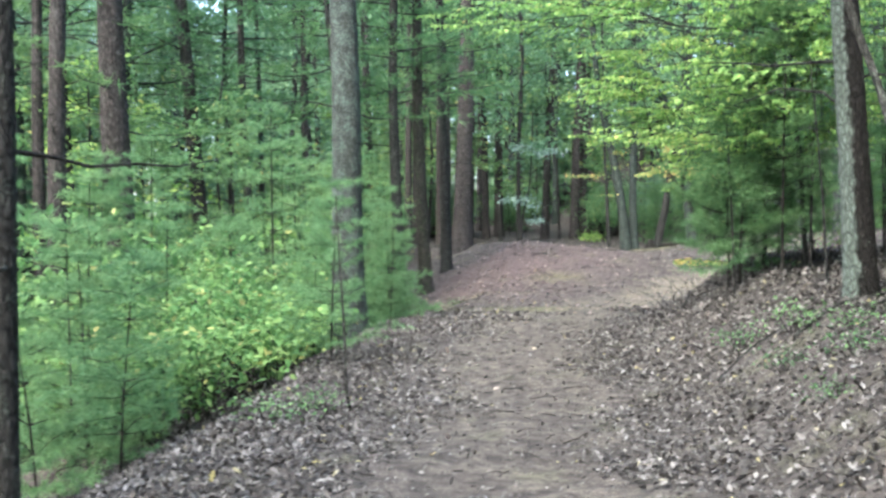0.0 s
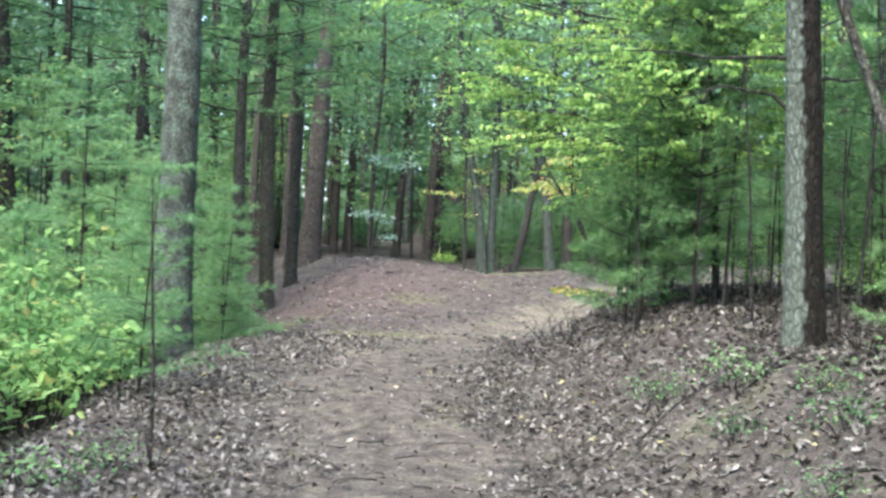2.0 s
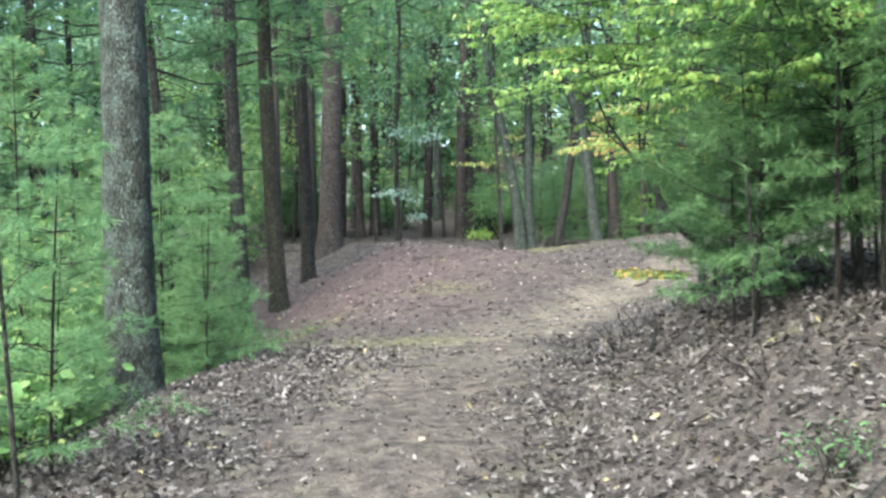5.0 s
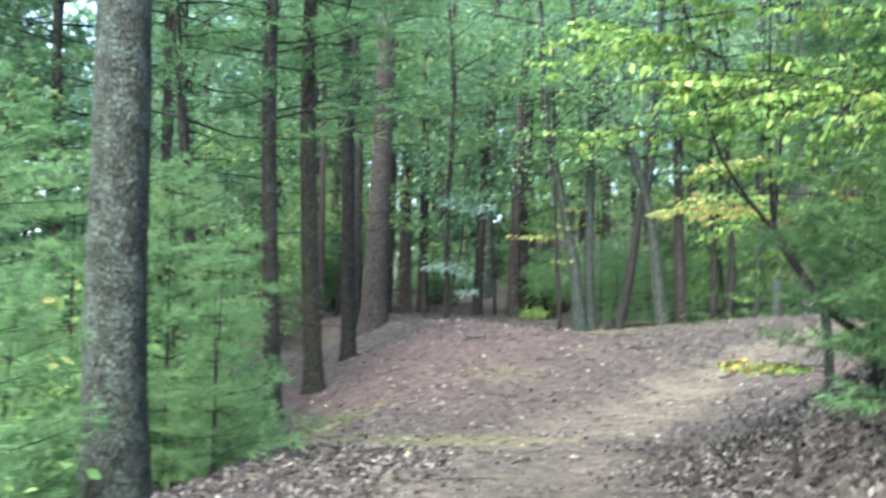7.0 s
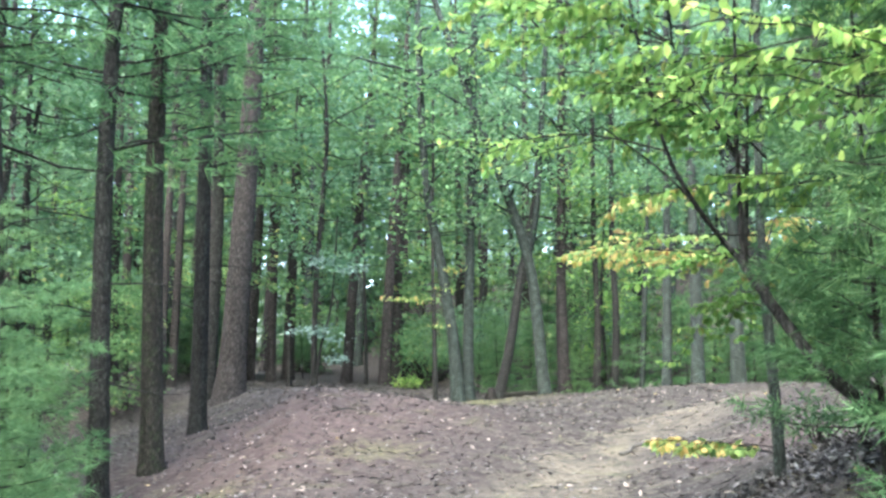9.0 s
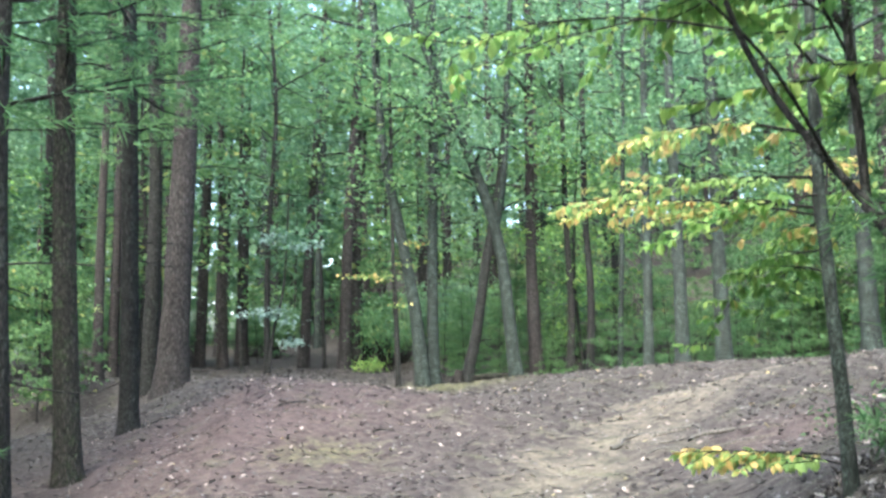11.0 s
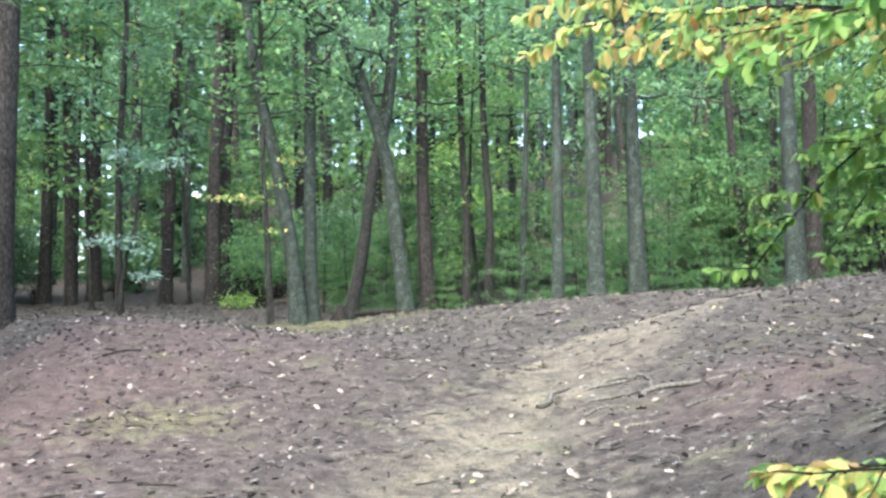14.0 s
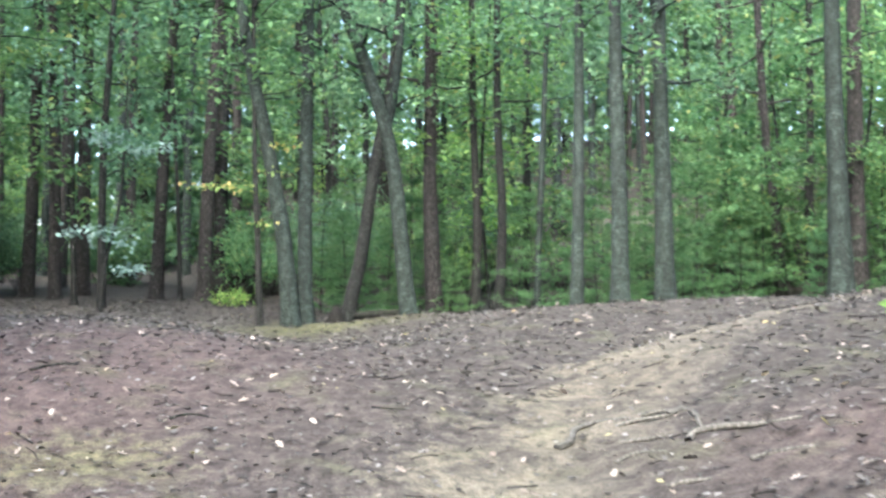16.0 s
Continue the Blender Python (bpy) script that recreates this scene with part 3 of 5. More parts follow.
# ---- the trees beside the trail ----
# the lichened oak beside the left edge of the trail
oak = new("oak_tree")
tagged(oak, "tall oak with grey lichened bark beside the trail", "tree")
oak.location = (-1.55, 16.0, float(land(-1.55, 16.0, False)) - 0.05)
part("trunk", trunk_mesh("trunk", [(0.06, 0, -0.2), (0.0, 0, 1.5), (0.0, 0, 4), (-0.1, 0.1, 8), (-0.25, 0.1, 14)], 0.274, 0.17, M_OAK, 40, 0.03, 0.35, 140), oak)
_p = [(curve_points((-0.25, 0.1, z), (-0.25 + math.cos(a) * l, 0.1 + math.sin(a) * l, z + 1.2), 0.08, 7), 0.05, 0.01) for z, a, l in ((8.5, 0.4, 3), (9.5, 2.2, 3), (10.5, 4.1, 3.2), (11.5, 5.3, 2.6), (12.6, 1.2, 2.4))]
for q in _p:
    part("limb", limb_mesh("limb", [q], M_OAK), oak)
_c = np.concatenate([q[0][3:] for q in _p])
part("foliage", crown_leaves("leaves", np.repeat(_c, 6, 0) + RNG.normal(0, 0.6, (len(_c) * 6, 3)), 14, 0.4, 0.2, 0.16, M_LEAF), oak)

# two-toned trunk on the right bank: lichened lit flank, shaded flank painted dark
oak2 = new("oak_tree")
tagged(oak2, "oak on the bank, lit side pale with lichen, other side painted in shade", "tree")
oak2.location = (4.12, 10.1, float(land(4.12, 10.1, False)) - 0.05)
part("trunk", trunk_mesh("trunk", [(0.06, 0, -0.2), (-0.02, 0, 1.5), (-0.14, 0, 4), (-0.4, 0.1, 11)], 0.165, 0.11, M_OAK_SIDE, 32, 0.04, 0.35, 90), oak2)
_p = [(curve_points((-0.08, 0, z), (-0.08 + math.cos(a) * l, math.sin(a) * l, z + 0.1), 0.08, 7), 0.022, 0.005) for z, a, l in ((1.9, 3.0, 1.1), (2.4, 2.6, 1.5), (2.2, 0.2, 1.2), (3.1, 3.6, 1.6), (3.8, 0.6, 1.6), (4.6, 2.0, 1.8))]
for q in _p:
    part("limb", limb_mesh("limb", [q], M_DARK), oak2)
_c = np.concatenate([q[0][3:] for q in _p[3:]])
part("foliage", crown_leaves("leaves", np.repeat(_c, 3, 0), 16, 0.35, 0.15, 0.1, M_LEAF_Y), oak2)
# high crown above the view, added to cast shade on the bank
_p = [(curve_points((-0.26, 0.08, z), (-0.26 + math.cos(a) * l, 0.08 + math.sin(a) * l, z + 0.9), 0.08, 7), 0.035, 0.008) for z, a, l in ((6.2, 0.3, 3.2), (6.8, 1.5, 3.0), (7.2, 5.6, 3.4), (7.8, 2.9, 2.6), (8.4, 4.3, 3.0), (9.2, 0.9, 2.8), (10.0, 2.2, 2.2))]
for q in _p:
    part("limb", limb_mesh("limb", [q], M_DARK), oak2)
_c = np.concatenate([q[0][2:] for q in _p])
part("foliage", crown_leaves("leaves", np.repeat(_c, 9, 0) + RNG.normal(0, 0.7, (len(_c) * 9, 3)) * np.array([1, 1, 0.5]), 12, 0.4, 0.2, 0.17, M_LEAF), oak2)

# pale young trunk further up the bank
birch = new("young_tree")
tagged(birch, "slim pale grey trunk leaning on the bank", "tree")
birch.location = (3.55, 7.5, float(land(3.55, 7.5, False)) - 0.05)
part("trunk", trunk_mesh("trunk", [(0, 0, -0.1), (-0.02, 0.05, 0.5), (0.02, 0.3, 1.2), (0.1, 0.9, 1.9), (-0.15, 1.2, 3.2), (-0.4, 1.4, 6)], 0.042, 0.028, M_OAK_SHADE, 12, 0.04, 0.3, 40), birch)

# the group of pines at the foot of the mound
PINES = [
    # x, y, radius, lean, bark, label
    (-1.12, 24.7, 0.155, (-0.10, 0.0), M_DARK, "slim dark pine trunk"),
    (-0.55, 26.2, 0.185, (-0.15, 0.0), M_MOSS, "pine trunk with mossy green foot"),
    (-0.03, 29.5, 0.17, (-0.20, 0.0), M_DARK, "dark pine trunk with dead branch stubs"),
    (0.46, 34.8, 0.335, (0.33, 0.2), M_PINE, "large straight pine with brown bark at the crest"),
    (-0.1, 36.2, 0.19, (-0.10, 0.0), M_DARK, "dark pine trunk behind the crest"),
    (2.38, 48.0, 0.23, (0.20, 0.0), M_PINE, "straight brown pine trunk"),
    (4.35, 46.0, 0.20, (0.60, 0.0), M_PINE, "slim brown pine trunk leaning a little"),
    (5.5, 44.5, 0.21, (0.50, 0.0), M_PINE, "brown pine trunk, one of a pair"),
    (5.98, 45.2, 0.18, (0.20, 0.0), M_PINE, "brown pine trunk, one of a pair"),
    (0.95, 47.0, 0.20, (0.25, 0.0), M_PINE, "leaning pine trunk deeper in the woods"),
    (1.72, 46.0, 0.18, (-0.20, 0.0), M_PINE, "straight pine trunk deeper in the woods"),
    (-6.3, 20.0, 0.34, (-0.30, 0.0), M_PINE, "stout brown pine trunk below the trail"),
    (-8.8, 24.0, 0.28, (-0.50, 0.0), M_PINE, "brown pine trunk below the trail"),
    (-6.1, 26.0, 0.24, (-0.80, 0.0), M_DARK, "dark pine trunk with dead branches"),
    (-4.9, 26.0, 0.13, (-0.40, 0.0), M_DARK, "slim dark pine trunk"),
    (-2.2, 24.0, 0.10, (-0.80, 0.0), M_DARK, "slim dark pine trunk"),
]
for _i, (x, y, r, ln, bm_, lab) in enumerate(PINES):
    h = 19 if r > 0.3 else 15
    t_ = forest_pine(h, r, 40 + _i, 5.0 if x < 0 else 8.0, 30 if bm_ is M_DARK else 14, (ln[0] * h / 10, ln[1]), bm_, 1.8 if bm_ is M_DARK else 5.0, single=True)
    put(t_, x, y)
    tagged(t_, lab, "tree", "pines on the mound")

# slim dark trunk at the very start
_t = forest_pine(9, 0.068, 33, 5, 5, (-0.05, 0.1), M_DARK, 1.5, needles=False, name="young_tree")
put(_t, -2.58, 6.0)
tagged(_t, "slim dark forked trunk beside the trail", "tree")

# dead straight pole at the crest
_t = new("dead_sapling")
part("trunk", trunk_mesh("trunk", [(0, 0, -0.1), (-0.1, 0, 3), (-0.35, 0, 8)], 0.075, 0.035, M_DARK, 8, 0.05, 0.2, 20), _t)
put(_t, 4.95, 45.0)
tagged(_t, "thin dark dead stem standing at the crest", "tree")

# broadleaf trees behind the crest
BROAD = [
    # x, y, radius, knots (relative), bark, label
    (6.33, 36.0, 0.185, [(0, 0, -0.2), (-0.14, 0, 1.51), (-0.52, 0, 3.71), (-0.99, 0, 6.26), (-1.28, 0, 11.6)], M_GREY, "leaning stem of a twin grey trunk behind the crest"),
    (6.62, 36.1, 0.165, [(0, 0, -0.2), (-0.02, 0, 1.86), (0.02, 0, 4.64), (0.06, 0, 7.54), (0.12, 0, 12.76)], M_GREY, "upright stem of a twin grey trunk behind the crest"),
    (7.36, 36.1, 0.15, [(0, 0, -0.2), (0.37, 0, 1.39), (0.64, 0, 3.13), (0.99, 0, 4.87), (1.22, 0, 6.96), (1.51, 0, 11.6)], M_DARK, "dark crooked trunk leaning behind the crest"),
    (8.7, 36.0, 0.175, [(0, 0, -0.2), (-0.17, 0, 1.39), (-0.35, 0, 3.07), (-0.7, 0, 4.41), (-1.22, 0, 5.8), (-1.86, 0, 7.31), (-2.55, 0, 9.16), (-3.36, 0, 11.37)], M_GREY, "pale grey crooked trunk behind the crest"),
    (5.72, 36.0, 0.075, [(0, 0, -0.2), (-0.06, 0, 1.86), (-0.12, 0, 3.48), (-0.17, 0, 8.12)], M_DARK, "slim dark sapling trunk"),
    (10.4, 32.0, 0.125, [(0, 0, -0.2), (0.05, 0, 2), (0.1, 0, 5), (0.2, 0, 11)], M_GREY, "slim grey trunk on the crest"),
    (10.95, 31.5, 0.165, [(0, 0, -0.2), (0.0, 0, 2), (-0.05, 0, 5), (-0.1, 0, 12)], M_GREY, "blotched grey oak trunk on the crest"),
    (12.72, 33.0, 0.205, [(0, 0, -0.2), (-0.02, 0, 2), (-0.06, 0, 5), (-0.1, 0, 13)], M_GREY, "straight grey oak trunk on the crest"),
    (15.86, 32.0, 0.235, [(0, 0, -0.2), (-0.05, 0, 2), (-0.1, 0, 5), (-0.1, 0, 13)], M_GREY, "stout grey oak trunk on the slope"),
    (18.4, 37.0, 0.15, [(0, 0, -0.2), (-0.2, 0, 2), (-0.5, 0, 5), (-0.9, 0, 13)], M_PINE, "brown trunk leaning on the hillside"),
    (20.0, 38.0, 0.14, [(0, 0, -0.2), (0, 0, 2), (0.1, 0, 5), (0.1, 0, 13)], M_DARK, "dark trunk on the hillside"),
    (9.57, 37.0, 0.20, [(0, 0, -0.2), (-0.1, 0, 2), (-0.1, 0, 5), (0, 0, 14)], M_PINE, "brown pine trunk on the hillside"),
    (10.44, 37.0, 0.12, [(0, 0, -0.2), (0.1, 0, 2), (0, 0, 5), (0, 0, 13)], M_DARK, "dark trunk on the hillside"),
    (11.0, 35.0, 0.085, [(0, 0, -0.2), (0.1, 0, 2), (0.25, 0, 5), (0.5, 0, 12)], M_GREY, "slim grey trunk leaning a little"),
    (10.6, 36.0, 0.12, [(0, 0, -0.2), (0.1, 0, 2), (0, 0, 5), (0.1, 0, 12)], M_DARK, "dark trunk on the hillside"),
]
for _i, (x, y, r, kn, bm_, lab) in enumerate(BROAD):
    t_ = broadleaf(kn[-1][2], r, 4.2, 2.4, 90, 14, 0.17, bm_, M_LEAF_B if _i % 2 else M_LEAF, 80 + _i, 0.4, 0.16, knots=kn, name="broadleaf_tree", sides=14)
    put(t_, x, y)
    tagged(t_, lab, "tree", "trees behind the crest")

_g = [o for o in bpy.data.objects if o.get("label", "").startswith("pale grey crooked")][0]
part("limb", limb_mesh("limb", [(spline([(-0.49, 0, 3.71), (-0.28, 0, 4.87), (-0.17, 0, 6.0), (0.06, 0, 10.4)], 16), 0.115, 0.06)], M_GREY, 10), _g)
part("limb", limb_mesh("limb", [(spline([(-1.1, 0, 6.0), (-2.2, 0.2, 6.8), (-3.5, 0.3, 7.3)], 12), 0.05, 0.018)], M_GREY, 8), _g)
_g = [o for o in bpy.data.objects if o.get("label", "").startswith("slim dark sapling trunk")][0]
part("foliage", crown_leaves("leaves", [(-1.0, -0.2, 2.67), (-0.7, -0.1, 2.7), (-0.35, 0, 2.67), (0.1, 0, 1.97), (0.35, -0.2, 3.5), (0.23, 0.1, 3.0)], 36, 0.18, 0.03, 0.11, M_LEAF_AUT), _g, "yellow leaf sprigs")
_t = new("silvery_sapling")
part("trunk", trunk_mesh("trunk", [(0, 0, -0.1), (0.1, 0, 1.0), (0.35, 0, 2.2), (0.45, 0, 4.4)], 0.05, 0.015, M_DARK, 8, 0.05, 0.2, 20), _t)
part("foliage", crown_leaves("leaves", [(-0.35, -0.2, 1.5), (-0.1, -0.2, 1.45), (0.15, -0.2, 1.5), (0.4, -0.2, 1.3), (0.45, -0.1, 0.85), (0.6, -0.1, 0.8), (0.4, 0, 3.1), (0.7, 0, 3.0), (0.2, 0, 3.25), (-0.1, 0, 3.2), (0.95, 0, 3.1)], 40, 0.17, 0.06, 0.12, M_SILVER, LEAF_OVAL), _t)
put(_t, 2.85, 40.0, 0, 1.2)
tagged(_t, "small tree with silvery green leaves", "tree")

# ---- the turning beech over the trail ----
beech = new("beech_tree")
tagged(beech, "young beech with smooth grey trunk and yellowing leaves", "tree")
BX, BY = 4.98, 17.25
beech.location = (BX, BY, float(land(BX, BY, False)) - 0.04)
bz = beech.location[2]
part("trunk", trunk_mesh("trunk", [(0, 0, -0.1), (-0.03, 0, 0.6), (-0.08, 0, 1.4), (-0.1, 0.02, 2.2), (-0.05, 0.05, 4), (0, 0, 6.5)], 0.05, 0.026, M_GREY, 16, 0.03, 0.35, 60), beech)


def spray(parent, start, end, leaves_n, size, leaf_mat, sag=0.2, width=0.45, seed=3, r=0.012, side_n=7, shape=LEAF_OVAL, singles=0):
    """A leafy bough: a stem with side twigs, and leaves along them."""
    rng = np.random.default_rng(seed)
    leaves_n, size = int(leaves_n * 1.4), size * 0.82
    a, b = np.array(start, float), np.array(end, float)
    ln = np.linalg.norm(b - a)
    t = np.linspace(0, 1, 12)[:, None]
    stem = a + (b - a) * t + np.array([0, 0, 1]) * sag * ln * np.sin(np.pi * t) * 0.5
    paths = [(stem, r, 0.003)]
    head = math.atan2(b[1] - a[1], b[0] - a[0])
    pts, hd = [], []
    for q in range(side_n):
        i = 2 + int(q * 9 / max(side_n - 1, 1))
        s = 1 if q % 2 else -1
        ang = head + s * rng.uniform(0.5, 0.95)
        sl = width * ln * rng.uniform(0.35, 0.8) * (1.1 - 0.6 * i / 11)
        tip = stem[i] + np.array([math.cos(ang) * sl, math.sin(ang) * sl, rng.uniform(-0.25, 0.05) * sl])
        c = curve_points(stem[i], tip, 0.05, 5, rng)
        paths.append((c, 0.005, 0.0018))
        m = max(int(leaves_n / side_n), 2)
        for u in np.linspace(0.15, 1.03, m):
            pts.append(stem[i] + (tip - stem[i]) * u)
            hd.append(ang + (0.75 if rng.random() < 0.5 else -0.75))
    for u in np.linspace(0.4, 1, max(leaves_n // 6, 2)):
        pts.append(stem[int(u * 11)])
        hd.append(head + rng.choice([-0.7, 0.7]))
    bough = part("bough", limb_mesh("bough", paths, M_TWIG, 6), parent)
    pts, hd = np.array(pts), np.array(hd) - math.pi / 2
    v, f = leaves_np(pts, size * rng.uniform(0.7, 1.2, len(pts)), 0.48, shape, rng, 0.7, hd)
    k = min(singles, len(pts))
    nv, nf = len(shape[0]), len(shape[1])
    for i in range(k):
        me = make_mesh("leaf", v[i * nv:(i + 1) * nv], f[:nf], leaf_mat)
        part("leaf", me, bough)
    if k < len(pts):
        part("foliage", make_mesh("leaves", v[k * nv:], f[:(len(pts) - k) * nf], leaf_mat), bough)


def rel(ob, p):
    return tuple(np.array(p) - np.array(ob.location))


spray(beech, (-0.06, 0, 1.95), rel(beech, (3.45, 17.75, 2.72)), 200, 0.078, M_LEAF_AUT, 0.08, 0.55, 3, 0.013, 13, singles=120)
spray(beech, (-0.06, 0, 1.85), rel(beech, (3.9, 17.2, 2.45)), 120, 0.09, M_LEAF_Y, 0.1, 0.6, 33, 0.01, 9)
spray(beech, (-0.08, 0, 1.75), rel(beech, (4.25, 19.0, 2.82)), 150, 0.078, M_LEAF_AUT, 0.12, 0.5, 5, 0.012, 9, singles=60)
spray(beech, (-0.08, 0, 1.5), rel(beech, (4.65, 18.4, 1.85)), 150, 0.08, M_LEAF_Y, 0.3, 0.35, 6, 0.008, 14, singles=60)
spray(beech, (-0.08, 0, 1.35), rel(beech, (4.95, 18.3, 1.9)), 90, 0.08, M_LEAF_Y, 0.4, 0.4, 16, 0.008, 9, singles=20)
spray(beech, (-0.05, 0, 1.7), rel(beech, (3.75, 18.25, 2.78)), 160, 0.078, M_LEAF_AUT, 0.1, 0.55, 41, 0.01, 11)
spray(beech, (-0.05, 0, 1.75), rel(beech, (4.35, 18.2, 2.75)), 130, 0.078, M_LEAF_AUT, 0.1, 0.6, 42, 0.01, 9)
spray(beech, (-0.04, 0, 2.6), rel(beech, (3.9, 16.6, 3.6)), 140, 0.10, M_LEAF_Y, 0.2, 0.6, 8, 0.012, 9)
spray(beech, (-0.04, 0, 2.2), rel(beech, (4.0, 18.3, 3.2)), 140, 0.10, M_LEAF_AUT, 0.2, 0.6, 9, 0.012, 9)
spray(beech, (-0.04, 0, 2.2), rel(beech, (5.3, 17.9, 3.6)), 120, 0.10, M_LEAF_Y, 0.2, 0.6, 12, 0.012, 9)
spray(beech, (-0.02, 0, 0.2), rel(beech, (4.05, 17.35, 1.2)), 170, 0.085, M_LEAF_AUT, 0.08, 0.8, 11, 0.007, 11, singles=60)
spray(beech, (-0.02, 0, 0.25), rel(beech, (4.35, 17.7, 1.12)), 110, 0.08, M_LEAF_AUT, 0.1, 0.8, 17, 0.006, 9)

for k_, e in enumerate(((5.2, 18.0, 2.6), (5.6, 17.8, 2.9), (5.3, 18.3, 2.1), (5.7, 18.3, 3.1))):
    spray(beech, (-0.06, 0, 1.5 + 0.12 * k_), rel(beech, e), 120, 0.082, M_LEAF_Y if k_ % 3 else M_LEAF_AUT, 0.25, 0.5, 60 + k_, 0.008, 10)

# the bent, forked young maple that leans over the trail
maple = new("maple_tree")
tagged(maple, "bent forked young maple with yellow-green leaves", "tree")
MX, MY = 4.3, 14.2
maple.location = (MX, MY, float(land(MX, MY, False)) - 0.04)
_fork = rel(maple, (3.49, 14.9, 2.27))
part("trunk", trunk_mesh("trunk", [(0, 0, -0.1), (-0.2, 0.05, 0.2), rel(maple, (3.72, 14.5, 1.68)), _fork], 0.042, 0.028, M_DARK, 12, 0.05, 0.3, 30), maple)
_stems = [
    (spline([_fork, rel(maple, (3.22, 15.05, 2.72)), rel(maple, (3.08, 15.15, 3.2)), rel(maple, (2.9, 15.3, 4.4))], 16), 0.017, 0.007),
    (spline([_fork, rel(maple, (3.49, 14.95, 2.9)), rel(maple, (3.52, 15.0, 3.45)), rel(maple, (3.6, 15.1, 5.0))], 16), 0.017, 0.007),
    (spline([_fork, rel(maple, (3.62, 15.1, 2.75)), rel(maple, (3.75, 15.3, 3.3)), rel(maple, (4.0, 15.6, 4.6))], 16), 0.017, 0.005),
    (spline([rel(maple, (3.5, 14.95, 2.9)), rel(maple, (3.35, 15.1, 3.3)), rel(maple, (3.2, 15.4, 3.9))], 10), 0.011, 0.004),
    (spline([rel(maple, (3.4, 14.95, 2.4)), rel(maple, (2.95, 14.6, 2.66)), rel(maple, (2.45, 14.3, 2.85))], 12), 0.009, 0.004),
]
for p_ in _stems:
    part("stem", limb_mesh("stem", [p_], M_DARK, 8), maple)
_sp = np.random.default_rng(21)
for q in range(26):
    st = _stems[q % 4][0][4 + q % 4] if q % 4 == 3 else _stems[q % 4][0][6 + q % 9]
    ang = _sp.uniform(0, 6.28)
    ln = _sp.uniform(0.7, 1.6)
    end = st + np.array([math.cos(ang) * ln, math.sin(ang) * ln, _sp.uniform(-0.1, 0.5)])
    if end[2] + maple.location[2] > 2.9 and end[1] + MY > 14.4:
        spray(maple, st, end, 130, 0.08, M_LEAF_Y, 0.15, 0.7, 200 + q, 0.007, 9, LEAF_OVAL)


# bough of bright maple leaves that hangs over the trail from the bank
over = new("maple_tree")
tagged(over, "slender maple on the bank with bright yellow-green leaves", "tree")
over.location = (4.6, 12.9, float(land(4.6, 12.9, False)) - 0.04)
part("trunk", trunk_mesh("trunk", [(0, 0, -0.1), (-0.05, 0, 1.4), (-0.15, 0.1, 3), (-0.2, 0.1, 6)], 0.035, 0.012, M_DARK, 10, 0.05, 0.3, 30), over)
for q in range(74):
    if q >= 60:
        end = np.array([_sp.uniform(2.5, 5.0), _sp.uniform(10.6, 12.2), _sp.uniform(3.0, 4.7)])
    elif q < 46:
        end = np.array([_sp.uniform(2.2, 5.8), _sp.uniform(12.0, 15.6), _sp.uniform(2.75, 5.2)])
    else:
        end = np.array([_sp.uniform(0.1, 2.6), _sp.uniform(13.0, 15.2), _sp.uniform(4.1, 5.6)])
    end = np.array(rel(over, end))
    z = max(end[2] - _sp.uniform(0.2, 0.8), 1.3)
    st = np.array([-0.15, 0.08, z])
    st = st + (end - st) * (0.0 if np.linalg.norm(end - st) < 2.2 else 0.45)
    spray(over, st, end, 160, 0.078, M_LEAF_Y, 0.12, 0.75, 400 + q, 0.008, 10, LEAF_OVAL)
for e in ((0.9, 14.2, 4.6), (1.9, 14.4, 4.9), (2.4, 13.6, 4.4), (2.6, 14.8, 3.8)):
    part("limb", limb_mesh("limb", [(curve_points((-0.15, 0.08, 3.0), rel(over, e), 0.06, 9), 0.014, 0.006)], M_DARK, 6), over)

# ---- young white pines ----
ps = [pine_sapling(2.6, 1.0, 0.22, 1), pine_sapling(3.6, 1.25, 0.38, 2, 11, M_NEEDLE_D, 12), pine_sapling(1.5, 0.75, 0.12, 3, whorls=7), pine_sapling(4.6, 1.4, 0.4, 4, 12, M_NEEDLE_D, 12), pine_sapling(2.2, 0.95, 0.3, 5),
      pine_sapling(3.7, 1.25, 0.22, 6, 12, M_NEEDLE_D, 13), pine_sapling(4.2, 1.35, 0.15, 7, 10, M_NEEDLE, 12)]
far_ps = [pine_sapling(2.6, 1.0, 0.15, 21, 7, M_NEEDLE_D, 8, needle=0.16, nwidth=0.017, step=0.13), pine_sapling(3.6, 1.25, 0.2, 22, 7, M_NEEDLE_D, 10, needle=0.17, nwidth=0.018, step=0.14), pine_sapling(1.5, 0.75, 0.1, 23, 7, M_NEEDLE_D, 6, needle=0.15, nwidth=0.016, step=0.12)]
